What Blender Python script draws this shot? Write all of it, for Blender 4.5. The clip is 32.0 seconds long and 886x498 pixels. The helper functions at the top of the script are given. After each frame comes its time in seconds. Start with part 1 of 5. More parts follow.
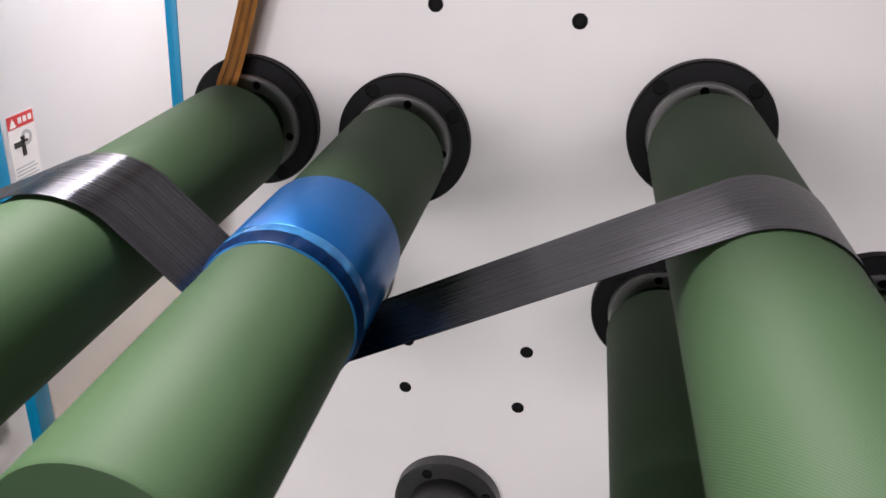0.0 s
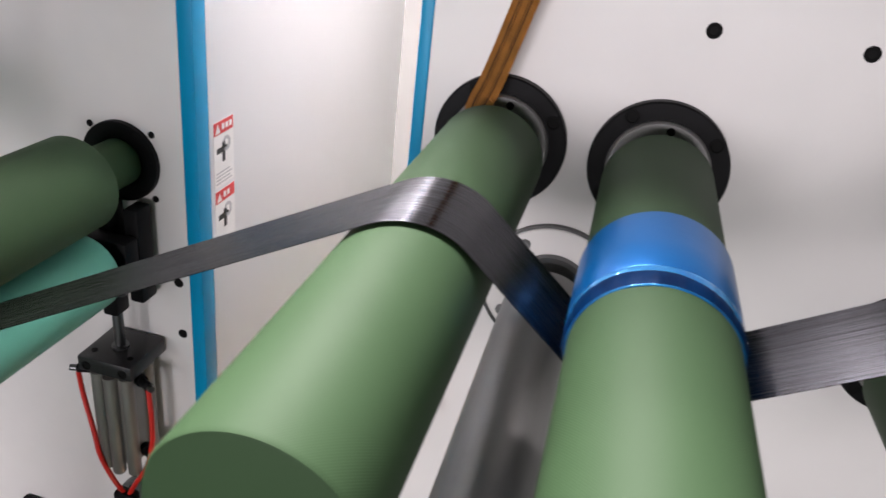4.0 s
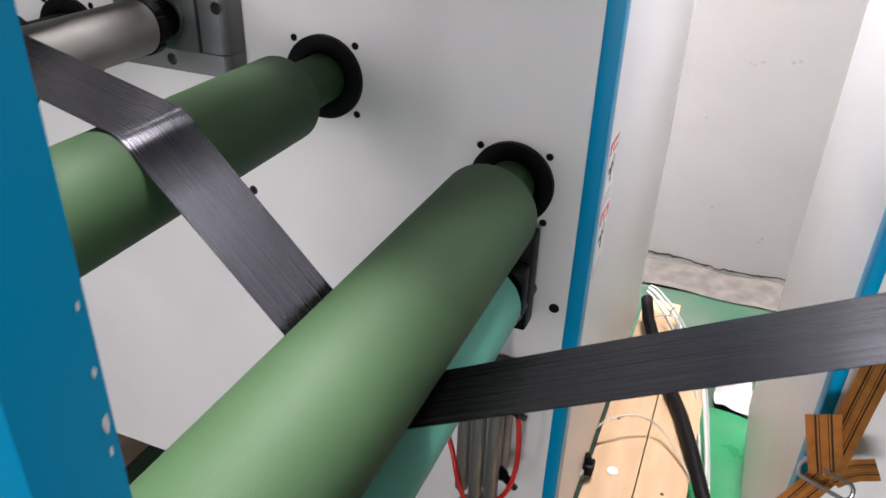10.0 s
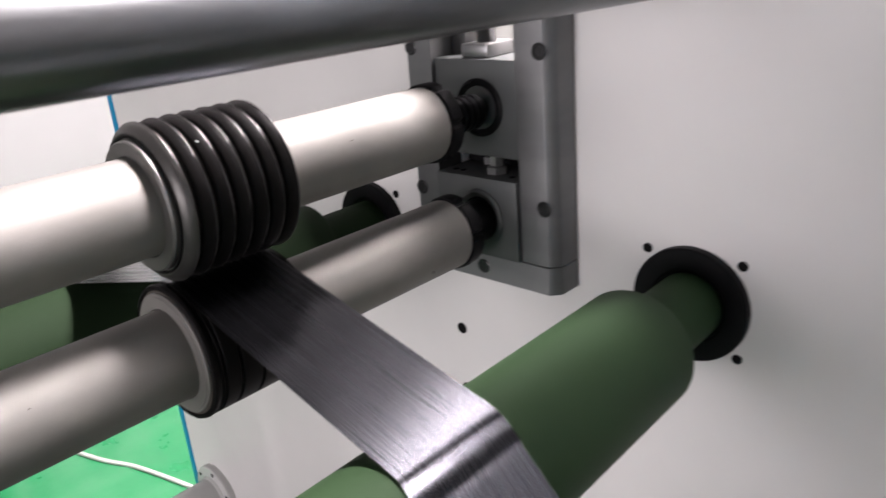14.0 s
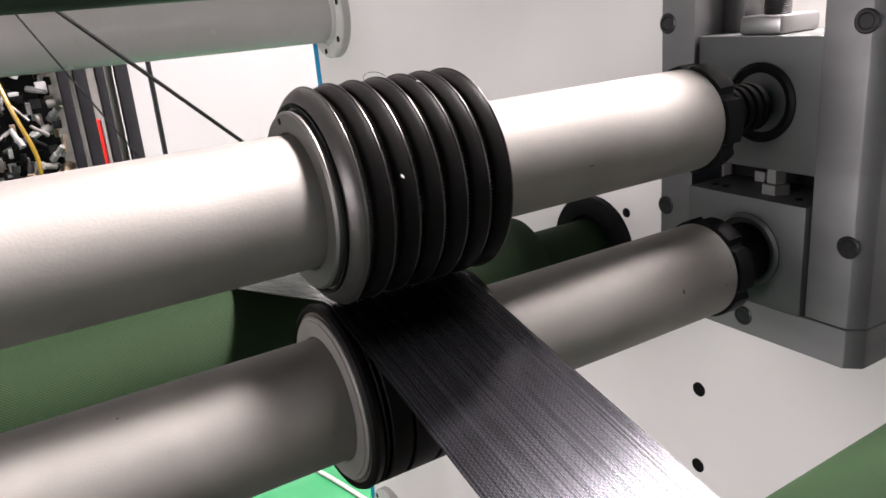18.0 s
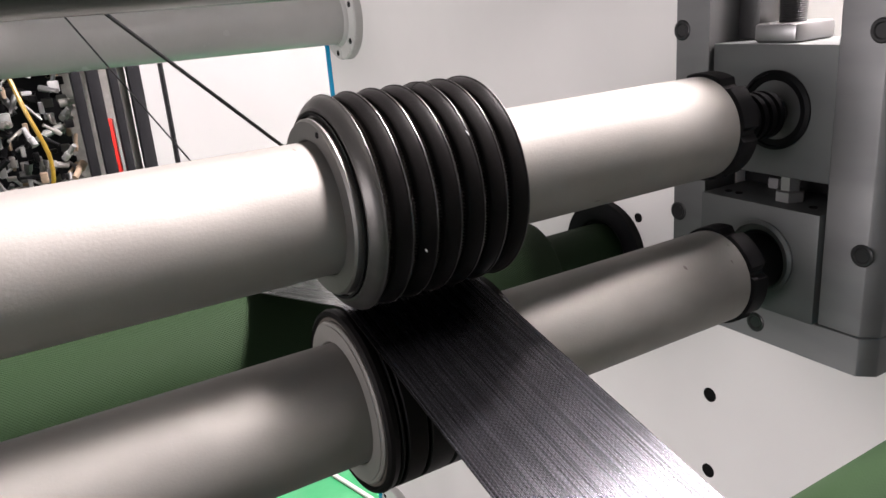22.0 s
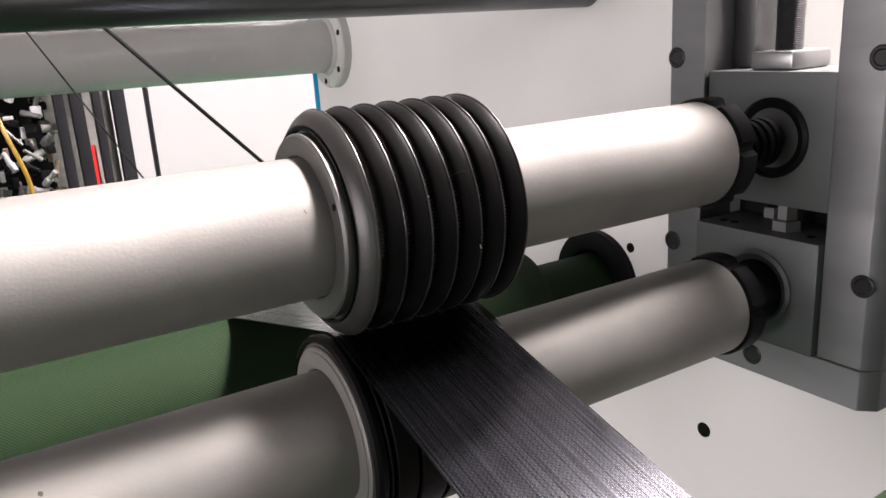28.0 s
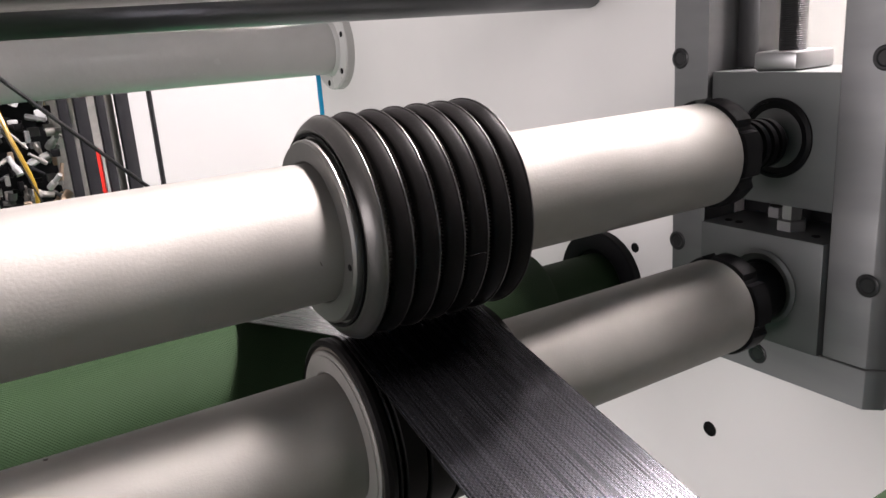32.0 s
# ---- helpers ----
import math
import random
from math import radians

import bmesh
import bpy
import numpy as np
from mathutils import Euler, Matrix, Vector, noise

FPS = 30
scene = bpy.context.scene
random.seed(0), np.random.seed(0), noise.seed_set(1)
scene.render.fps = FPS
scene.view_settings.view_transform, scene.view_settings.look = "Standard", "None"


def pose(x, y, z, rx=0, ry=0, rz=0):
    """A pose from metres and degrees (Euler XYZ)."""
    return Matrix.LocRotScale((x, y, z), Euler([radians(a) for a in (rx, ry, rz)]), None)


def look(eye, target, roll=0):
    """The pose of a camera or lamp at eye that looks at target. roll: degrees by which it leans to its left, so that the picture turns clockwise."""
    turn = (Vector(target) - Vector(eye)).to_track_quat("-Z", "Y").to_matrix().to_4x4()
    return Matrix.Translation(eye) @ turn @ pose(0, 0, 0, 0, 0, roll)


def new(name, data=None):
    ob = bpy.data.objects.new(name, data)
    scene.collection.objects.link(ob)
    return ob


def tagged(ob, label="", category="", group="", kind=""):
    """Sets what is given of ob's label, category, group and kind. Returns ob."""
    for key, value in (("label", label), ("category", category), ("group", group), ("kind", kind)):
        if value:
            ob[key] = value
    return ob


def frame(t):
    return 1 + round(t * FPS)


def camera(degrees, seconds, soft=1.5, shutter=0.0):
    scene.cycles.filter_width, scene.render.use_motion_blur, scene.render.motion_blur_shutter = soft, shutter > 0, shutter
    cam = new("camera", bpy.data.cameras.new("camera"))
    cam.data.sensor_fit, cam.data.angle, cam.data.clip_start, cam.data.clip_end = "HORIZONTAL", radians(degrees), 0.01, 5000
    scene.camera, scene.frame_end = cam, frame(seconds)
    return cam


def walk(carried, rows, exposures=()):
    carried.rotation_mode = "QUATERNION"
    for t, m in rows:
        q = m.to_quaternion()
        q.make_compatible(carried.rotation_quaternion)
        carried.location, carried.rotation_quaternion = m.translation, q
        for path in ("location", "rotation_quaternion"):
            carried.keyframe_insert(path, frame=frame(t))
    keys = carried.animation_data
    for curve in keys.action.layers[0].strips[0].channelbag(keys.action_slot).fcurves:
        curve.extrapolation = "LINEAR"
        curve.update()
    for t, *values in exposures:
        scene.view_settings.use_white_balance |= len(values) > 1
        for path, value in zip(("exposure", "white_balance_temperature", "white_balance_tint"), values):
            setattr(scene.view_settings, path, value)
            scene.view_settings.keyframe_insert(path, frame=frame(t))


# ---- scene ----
cam = camera(60.05, 32.0, shutter=0.6)
PATH = [
    (0, (0.7808, -0.8156, 1.2562), (0.6553, 0.0674, 0.8040), 5.40),
    (0.5, (0.7550, -0.8189, 1.2524), (0.6359, 0.0654, 0.8010), 5.48),
    (1, (0.7431, -0.8164, 1.2501), (0.6125, 0.0655, 0.7971), 5.44),
    (1.5, (0.7146, -0.8230, 1.2498), (0.5721, 0.0562, 0.7950), 5.55),
    (2, (0.6819, -0.8422, 1.2484), (0.5232, 0.0337, 0.7927), 5.80),
    (2.5, (0.6698, -0.8313, 1.2439), (0.5025, 0.0472, 0.7966), 6.47),
    (4.5, (0.5238, -0.8384, 1.2471), (0.3399, 0.0323, 0.7909), 6.91),
    (5, (0.4868, -0.8431, 1.2467), (0.2855, 0.0184, 0.7805), 7.09),
    (5.5, (0.4549, -0.8421, 1.2408), (0.2328, 0.0105, 0.7677), 7.18),
    (6, (0.4130, -0.8507, 1.2332), (0.1636, -0.0097, 0.7531), 6.93),
    (6.5, (0.3753, -0.8640, 1.2303), (0.0946, -0.0357, 0.7453), 6.53),
    (7, (0.3678, -0.8746, 1.2361), (0.0482, -0.0622, 0.7484), 5.86),
    (7.5, (0.3828, -0.8580, 1.2421), (0.0102, -0.0665, 0.7577), 5.26),
    (8, (0.3832, -0.8573, 1.2339), (-0.0431, -0.0927, 0.7507), 4.35),
    (8.5, (0.3348, -0.8555, 1.2394), (-0.0952, -0.0968, 0.7499), 3.11),
    (9, (0.2748, -0.8673, 1.2405), (-0.1249, -0.0922, 0.7512), 2.11),
    (9.5, (0.2239, -0.8699, 1.2422), (-0.1321, -0.0738, 0.7528), 1.62),
    (10, (0.2013, -0.8581, 1.2492), (-0.1168, -0.0475, 0.7575), 2.03),
    (10.5, (0.1808, -0.8062, 1.2576), (-0.1304, 0.0040, 0.7609), 2.76),
    (11, (0.1580, -0.7724, 1.2763), (-0.1833, 0.0126, 0.7593), 2.21),
    (11.5, (0.1445, -0.7842, 1.3128), (-0.2652, -0.0328, 0.7955), -0.02),
    (12, (0.1149, -0.7428, 1.3608), (-0.3727, -0.0154, 0.8779), -1.78),
    (12.5, (0.0775, -0.6858, 1.3664), (-0.4749, 0.0233, 0.9281), -1.99),
    (13, (0.0278, -0.6165, 1.3214), (-0.5500, 0.0894, 0.9115), -2.11),
    (13.5, (0.0035, -0.6110, 1.2897), (-0.6120, 0.0787, 0.9082), -3.43),
    (14, (-0.0262, -0.6115, 1.2582), (-0.6793, 0.0591, 0.9065), -4.72),
    (14.5, (-0.0792, -0.5555, 1.2203), (-0.7737, 0.0779, 0.8790), -5.58),
    (15, (-0.1073, -0.5296, 1.2151), (-0.8399, 0.0576, 0.8708), -6.43),
    (15.5, (-0.1258, -0.5220, 1.2118), (-0.8912, 0.0234, 0.8701), -7.28),
    (17.5, (-0.1556, -0.5170, 1.2008), (-0.9733, -0.0330, 0.8891), -5.18),
    (18, (-0.1584, -0.5237, 1.2088), (-0.9810, -0.0455, 0.9011), -4.90),
    (18.5, (-0.1614, -0.5288, 1.2055), (-0.9850, -0.0515, 0.8990), -4.48),
    (19, (-0.1607, -0.5237, 1.2099), (-0.9849, -0.0507, 0.8987), -4.64),
    (20, (-0.1600, -0.5286, 1.2100), (-0.9851, -0.0575, 0.8981), -4.36),
    (21, (-0.1616, -0.5273, 1.2136), (-0.9880, -0.0584, 0.9021), -4.40),
    (22, (-0.1594, -0.5286, 1.2138), (-0.9865, -0.0582, 0.9063), -4.63),
    (23, (-0.1551, -0.5270, 1.2127), (-0.9835, -0.0545, 0.9118), -4.62),
    (24, (-0.1574, -0.5299, 1.2144), (-0.9827, -0.0536, 0.9111), -4.72),
    (24.5, (-0.1583, -0.5299, 1.2139), (-0.9819, -0.0493, 0.9126), -4.59),
    (26.5, (-0.1720, -0.5246, 1.2036), (-0.9928, -0.0277, 0.9221), -3.66),
    (27, (-0.1741, -0.5246, 1.2046), (-0.9953, -0.0254, 0.9281), -3.59),
    (28, (-0.1751, -0.5261, 1.2034), (-1.0003, -0.0280, 0.9371), -3.54),
    (29, (-0.1745, -0.5277, 1.2032), (-1.0014, -0.0314, 0.9388), -3.52),
    (30, (-0.1738, -0.5269, 1.2025), (-1.0024, -0.0338, 0.9375), -3.60),
    (31, (-0.1763, -0.5271, 1.2057), (-1.0044, -0.0350, 0.9373), -4.00),
    (32, (-0.1743, -0.5286, 1.2066), (-1.0014, -0.0343, 0.9393), -4.05),
]
# the clip's white balance drifts greener over the middle stretch
TINTS = [(0, 0.0, 6500, 10), (4.5, 0.0, 6450, 8.5), (7, -0.06, 6300, 7), (10, -0.14, 6300, 6.5), (12.5, -0.12, 6450, 9.5), (15, -0.10, 6500, 10), (18, 0.0, 6620, 9.3), (32, 0.0, 6620, 9.3)]
walk(cam, [(t, look(eye, target, roll)) for t, eye, target, roll in PATH], TINTS)

# ---- world and light ----
world = bpy.data.worlds.new("world")
scene.world = world
world.use_nodes = True
wn = world.node_tree.nodes
bg = wn["Background"]
bg.inputs[0].default_value = (1.0, 0.985, 0.96, 1)
bg.inputs[1].default_value = 0.35


def area_lamp(name, x, y, z, sx, sy, watts, colour=(1, 1, 1), rx=0.0, ry=0.0, rz=0.0):
    data = bpy.data.lights.new(name, "AREA")
    data.shape, data.size, data.size_y, data.energy, data.color = "RECTANGLE", sx, sy, watts, colour
    ob = new(name, data)
    ob.matrix_world = pose(x, y, z, rx, ry, rz)
    return ob


# ceiling strip lamps behind the plates; the weaker three are added to brighten surroundings
TINT = (1.0, 0.905, 0.93)
LAMPS = [(-2.75, 0.95, 0.8, 10), (-0.42, 0.72, 1.3, 385), (0.22, 0.95, 0.8, 200), (4.6, 0.71, 1.6, 40)]
for lx, ly, length, watts in LAMPS:
    area_lamp("strip_and_fill_light", lx, ly, 3.40, length, 0.28, watts, TINT)
# fill light for the plates, added as daylight from unseen south windows
for wx in (-1.3, 1.3):
    area_lamp("window_light", wx, -8.85, 1.55, 2.2, 1.8, 290, (1.0, 0.915, 0.965), 90, 0, 0)


# ---- materials ----


def nodes_of(name):
    m = bpy.data.materials.new(name)
    m.use_nodes = True
    nt = m.node_tree
    return m, nt, nt.nodes["Principled BSDF"]


def link(nt, a, b):
    nt.links.new(a, b)


def surface(name, colour, colour2=None, rough=0.5, metal=0.0, scale=8.0, bump=0.0, bscale=200.0, amount=0.5, stretch=(1, 1, 1), rvar=0.1, coat=0.0, spec=0.5):
    """Two-scale procedural surface in object coordinates."""
    m, nt, b = nodes_of(name)
    colour2 = colour2 or tuple(c * 0.85 for c in colour)
    tc = nt.nodes.new("ShaderNodeTexCoord")
    mp = nt.nodes.new("ShaderNodeMapping")
    mp.inputs["Scale"].default_value = stretch
    link(nt, tc.outputs["Object"], mp.inputs[0])
    n1 = nt.nodes.new("ShaderNodeTexNoise")
    n1.inputs["Scale"].default_value, n1.inputs["Detail"].default_value = scale, 6
    n2 = nt.nodes.new("ShaderNodeTexNoise")
    n2.inputs["Scale"].default_value, n2.inputs["Detail"].default_value = bscale, 3
    link(nt, mp.outputs[0], n1.inputs[0])
    link(nt, mp.outputs[0], n2.inputs[0])
    ramp = nt.nodes.new("ShaderNodeMapRange")
    ramp.inputs["From Min"].default_value, ramp.inputs["From Max"].default_value = 0.35, 0.65
    ramp.inputs["To Max"].default_value = amount
    link(nt, n1.outputs[0], ramp.inputs[0])
    mix = nt.nodes.new("ShaderNodeMix")
    mix.data_type = "RGBA"
    mix.inputs["A"].default_value, mix.inputs["B"].default_value = (*colour, 1), (*colour2, 1)
    link(nt, ramp.outputs[0], mix.inputs["Factor"])
    link(nt, mix.outputs["Result"], b.inputs["Base Color"])
    rr = nt.nodes.new("ShaderNodeMapRange")
    rr.inputs["To Min"].default_value, rr.inputs["To Max"].default_value = max(0.02, rough - rvar), min(1, rough + rvar)
    link(nt, n1.outputs[0], rr.inputs[0])
    link(nt, rr.outputs[0], b.inputs["Roughness"])
    b.inputs["Metallic"].default_value = metal
    b.inputs["Coat Weight"].default_value = coat
    b.inputs["Specular IOR Level"].default_value = spec
    if bump:
        bp = nt.nodes.new("ShaderNodeBump")
        bp.inputs["Strength"].default_value, bp.inputs["Distance"].default_value = bump, 0.0006
        link(nt, n2.outputs[0], bp.inputs["Height"])
        link(nt, bp.outputs[0], b.inputs["Normal"])
    return m


M_PLATE = surface("cream_machine_paint", (0.75, 0.73, 0.71), (0.64, 0.63, 0.615), 0.42, 0, 3.2, 0.14, 450, 0.7, rvar=0.08)
M_PANEL = surface("white_sheet_paint", (0.78, 0.78, 0.785), (0.72, 0.72, 0.725), 0.35, 0, 2.0, 0.05, 400, 0.5, rvar=0.05)
M_BLUE = surface("blue_paint", (0.0008, 0.25, 0.465), (0.0008, 0.225, 0.42), 0.35, 0, 12, 0.1, 300, 0.5, spec=0.25)
M_TEAL = surface("teal_roller_rubber", (0.12, 0.385, 0.29), (0.10, 0.335, 0.25), 0.5, 0, 14, 0.1, 700, 0.5, rvar=0.06, spec=0.2)
M_BLACK = surface("black_oxide_steel", (0.005, 0.005, 0.0056), (0.009, 0.009, 0.0098), 0.45, 0.0, 20, 0.1, 400, 0.6, spec=0.09)
M_SATIN = surface("satin_black_plate", (0.018, 0.018, 0.019), (0.03, 0.03, 0.031), 0.34, 0.3, 25, 0.1, 300, 0.7)
M_DARK = surface("dark_steel", (0.10, 0.10, 0.10), (0.06, 0.06, 0.062), 0.38, 0.9, 25, 0.1, 400, 0.6)
M_RUBBER = surface("black_rubber", (0.0065, 0.0060, 0.0060), (0.0105, 0.0096, 0.0094), 0.42, 0, 30, 0.1, 500, 0.6, spec=0.05)
M_STEEL = surface("machined_grey_steel", (0.19, 0.192, 0.192), (0.155, 0.157, 0.158), 0.55, 0.85, 9, 0.12, 600, 0.6, (1, 1, 4))
M_SLIDE = surface("dark_ground_steel", (0.120, 0.126, 0.124), (0.10, 0.105, 0.104), 0.58, 0.7, 9, 0.15, 500, 0.6, (1, 1, 3))
M_ALU = surface("satin_aluminium", (0.285, 0.274, 0.257), (0.225, 0.216, 0.202), 0.70, 0.85, 22, 0.12, 900, 0.6, (1, 1, 0.7), rvar=0.05)
M_BRIGHT = surface("bright_ground_steel", (0.34, 0.34, 0.34), (0.27, 0.27, 0.27), 0.35, 0.9, 20, 0.05, 500, 0.5)
M_CHROME = surface("scratched_steel_bar", (0.19, 0.194, 0.198), (0.10, 0.103, 0.108), 0.36, 1.0, 26, 0.15, 300, 0.8, (1, 1, 0.3), rvar=0.14)
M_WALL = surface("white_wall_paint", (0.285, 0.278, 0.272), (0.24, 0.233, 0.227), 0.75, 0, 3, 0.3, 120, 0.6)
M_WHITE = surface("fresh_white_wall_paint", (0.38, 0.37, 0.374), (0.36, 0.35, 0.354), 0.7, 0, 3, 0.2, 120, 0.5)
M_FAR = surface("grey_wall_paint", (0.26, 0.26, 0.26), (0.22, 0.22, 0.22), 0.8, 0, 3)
M_CEIL = surface("dark_ceiling", (0.10, 0.10, 0.10), (0.08, 0.08, 0.08), 0.8, 0, 3)
M_FLOOR = surface("green_floor_paint", (0.026, 0.070, 0.042), (0.075, 0.095, 0.072), 0.35, 0, 5, 0.2, 150, 0.7, rvar=0.15)
M_WOOD = surface("pine_board", (0.45, 0.31, 0.18), (0.36, 0.235, 0.127), 0.6, 0, 6, 0.15, 120, 0.6, (6, 1, 6))
M_HOLE = surface("socket_black", (0.006, 0.006, 0.006), None, 0.6, 0, spec=0.08)
M_BRUSHED = surface("brushed_grey_steel", (0.38, 0.38, 0.372), (0.22, 0.22, 0.216), 0.5, 0.8, 18, 0.3, 250, 0.8, (1, 1, 0.15))
M_RING = surface("burnished_ring", (0.34, 0.335, 0.33), (0.24, 0.235, 0.23), 0.35, 0.8, 25, 0.05, 300)
M_HUB = surface("hub_steel", (0.20, 0.195, 0.185), (0.15, 0.146, 0.14), 0.48, 0.9, 20, 0.05, 400, 0.5)
M_RUBBER2 = surface("worn_grey_lip", (0.075, 0.072, 0.068), (0.038, 0.037, 0.035), 0.36, 0.6, 40, 0.1, 500, 0.6)
M_EDGE = surface("polished_lip", (0.10, 0.097, 0.093), (0.02, 0.0195, 0.019), 0.36, 0.8, 35, 0.05, 300, 0.9)
M_SPRING = surface("bright_spring", (0.16, 0.15, 0.14), (0.09, 0.085, 0.08), 0.4, 0.9, 60, 0.4, 900, 0.6)
M_TAPE = surface("blue_tape", (0.001, 0.12, 0.38), (0.001, 0.10, 0.33), 0.30, 0.45, 15, 0.15, 120, 0.5, rvar=0.06, spec=0.3)
# same blue tape, its near-black blue holds the shade of the lip
M_LIP = surface("shaded_blue_tape_lip", (0.0006, 0.010, 0.045), (0.0006, 0.022, 0.085), 0.55, 0.0, 40, 0.3, 160, 0.8, spec=0.04)
M_FOLD = surface("folded_blue_tape", (0.03, 0.22, 0.50), (0.004, 0.10, 0.34), 0.2, 0.3, 60, 0.6, 90, 0.8, rvar=0.1)
M_CYL = surface("grey_anodised", (0.30, 0.29, 0.27), (0.24, 0.23, 0.215), 0.42, 0.7, 15, 0.1, 400, 0.5)
M_RED = surface("red_tube", (0.62, 0.022, 0.016), (0.54, 0.019, 0.014), 0.3, 0, 10)
M_TUBE = surface("cream_tube_paint", (0.56, 0.56, 0.54), (0.48, 0.48, 0.46), 0.25, 0, 12, 0.9, 70, 0.6)


def woven_green(name, turns, along, depth, shade=1.0, gloss=0.09):
    """Green roller cover with a fine woven relief."""
    m, nt, b = nodes_of(name)
    tc = nt.nodes.new("ShaderNodeTexCoord")
    sep = nt.nodes.new("ShaderNodeSeparateXYZ")
    link(nt, tc.outputs["Object"], sep.inputs[0])
    ang = nt.nodes.new("ShaderNodeMath")
    ang.operation = "ARCTAN2"
    link(nt, sep.outputs[0], ang.inputs[0])
    link(nt, sep.outputs[1], ang.inputs[1])
    waves = []
    for src, k in ((ang.outputs[0], turns), (sep.outputs[2], along)):
        mul = nt.nodes.new("ShaderNodeMath")
        mul.operation = "MULTIPLY"
        mul.inputs[1].default_value = k
        link(nt, src, mul.inputs[0])
        sn = nt.nodes.new("ShaderNodeMath")
        sn.operation = "SINE"
        link(nt, mul.outputs[0], sn.inputs[0])
        waves.append(sn.outputs[0])
    add = nt.nodes.new("ShaderNodeMath")
    add.operation = "MULTIPLY"
    link(nt, waves[0], add.inputs[0])
    link(nt, waves[1], add.inputs[1])
    bp = nt.nodes.new("ShaderNodeBump")
    bp.inputs["Strength"].default_value, bp.inputs["Distance"].default_value = depth, 0.0003
    link(nt, add.outputs[0], bp.inputs["Height"])
    link(nt, bp.outputs[0], b.inputs["Normal"])
    n = nt.nodes.new("ShaderNodeTexNoise")
    n.inputs["Scale"].default_value = 10
    link(nt, tc.outputs["Object"], n.inputs[0])
    mix = nt.nodes.new("ShaderNodeMix")
    mix.data_type = "RGBA"
    mix.inputs["A"].default_value, mix.inputs["B"].default_value = (0.043 * shade, 0.083 * shade, 0.037 * shade, 1), (0.037 * shade, 0.072 * shade, 0.032 * shade, 1)
    link(nt, n.outputs[0], mix.inputs["Factor"])
    link(nt, mix.outputs["Result"], b.inputs["Base Color"])
    b.inputs["Roughness"].default_value = 0.6
    b.inputs["Specular IOR Level"].default_value = gloss
    return m


M_GREEN = woven_green("green_roller_cover", 190.0, 3100.0, 0.12, 1.0, 0.14)
# same green, darkened: the shade past the nip is put into its colour
M_GREENSHADE = woven_green("shaded_woven_green_cover", 150.0, 2600.0, 0.6, 0.44)


def carbon():
    """Black fibre ribbon: fine streaks along its length, a faint cross weave, satin gloss."""
    m, nt, b = nodes_of("carbon_fibre_ribbon")
    uv = nt.nodes.new("ShaderNodeUVMap")
    uv.uv_map = "uv"
    outs = []
    for sx, sy, det in ((1.6, 70.0, 5), (6.0, 300.0, 3), (1500.0, 120.0, 2)):
        mp = nt.nodes.new("ShaderNodeMapping")
        mp.inputs["Scale"].default_value = (sx, sy, 1)
        link(nt, uv.outputs[0], mp.inputs[0])
        n = nt.nodes.new("ShaderNodeTexNoise")
        n.inputs["Scale"].default_value, n.inputs["Detail"].default_value = 1.0, det
        link(nt, mp.outputs[0], n.inputs[0])
        outs.append(n.outputs[0])
    add = nt.nodes.new("ShaderNodeMath")
    link(nt, outs[0], add.inputs[0])
    link(nt, outs[1], add.inputs[1])
    grain = nt.nodes.new("ShaderNodeMath")
    grain.operation = "MULTIPLY_ADD"
    grain.inputs[1].default_value = 0.5
    link(nt, outs[2], grain.inputs[0])
    link(nt, add.outputs[0], grain.inputs[2])
    mr = nt.nodes.new("ShaderNodeMapRange")
    mr.inputs["From Min"].default_value, mr.inputs["From Max"].default_value = 0.7, 1.3
    mr.inputs["To Min"].default_value, mr.inputs["To Max"].default_value = 0.21, 0.32
    link(nt, add.outputs[0], mr.inputs[0])
    link(nt, mr.outputs[0], b.inputs["Roughness"])
    mix = nt.nodes.new("ShaderNodeMix")
    mix.data_type = "RGBA"
    mix.inputs["A"].default_value, mix.inputs["B"].default_value = (0.004, 0.0041, 0.0048, 1), (0.122, 0.124, 0.139, 1)
    mc = nt.nodes.new("ShaderNodeMapRange")
    mc.inputs["From Min"].default_value, mc.inputs["From Max"].default_value = 0.86, 1.58
    link(nt, mc.outputs[0], mix.inputs["Factor"])
    link(nt, mix.outputs["Result"], b.inputs["Base Color"])
    b.inputs["Metallic"].default_value = 0.97
    b.inputs["Anisotropic"].default_value = 0.95
    b.inputs["Anisotropic Rotation"].default_value = 0.25
    tg = nt.nodes.new("ShaderNodeTangent")
    tg.direction_type, tg.uv_map = "UV_MAP", "uv"
    link(nt, tg.outputs[0], b.inputs["Tangent"])
    b.inputs["Specular IOR Level"].default_value = 0.8
    bp = nt.nodes.new("ShaderNodeBump")
    bp.inputs["Strength"].default_value, bp.inputs["Distance"].default_value = 0.08, 0.0001
    # fine rows of cross stitches
    sp = nt.nodes.new("ShaderNodeSeparateXYZ")
    link(nt, uv.outputs[0], sp.inputs[0])
    rows = []
    for out, k in ((0, 2500.0), (1, 210.0)):
        mul = nt.nodes.new("ShaderNodeMath")
        mul.operation = "MULTIPLY"
        mul.inputs[1].default_value = k
        link(nt, sp.outputs[out], mul.inputs[0])
        sn = nt.nodes.new("ShaderNodeMath")
        sn.operation = "SINE"
        link(nt, mul.outputs[0], sn.inputs[0])
        rows.append(sn.outputs[0])
    dots = nt.nodes.new("ShaderNodeMath")
    dots.operation = "MULTIPLY"
    link(nt, rows[0], dots.inputs[0])
    link(nt, rows[1], dots.inputs[1])
    high = nt.nodes.new("ShaderNodeMath")
    high.operation = "MULTIPLY_ADD"
    high.inputs[1].default_value = 0.2
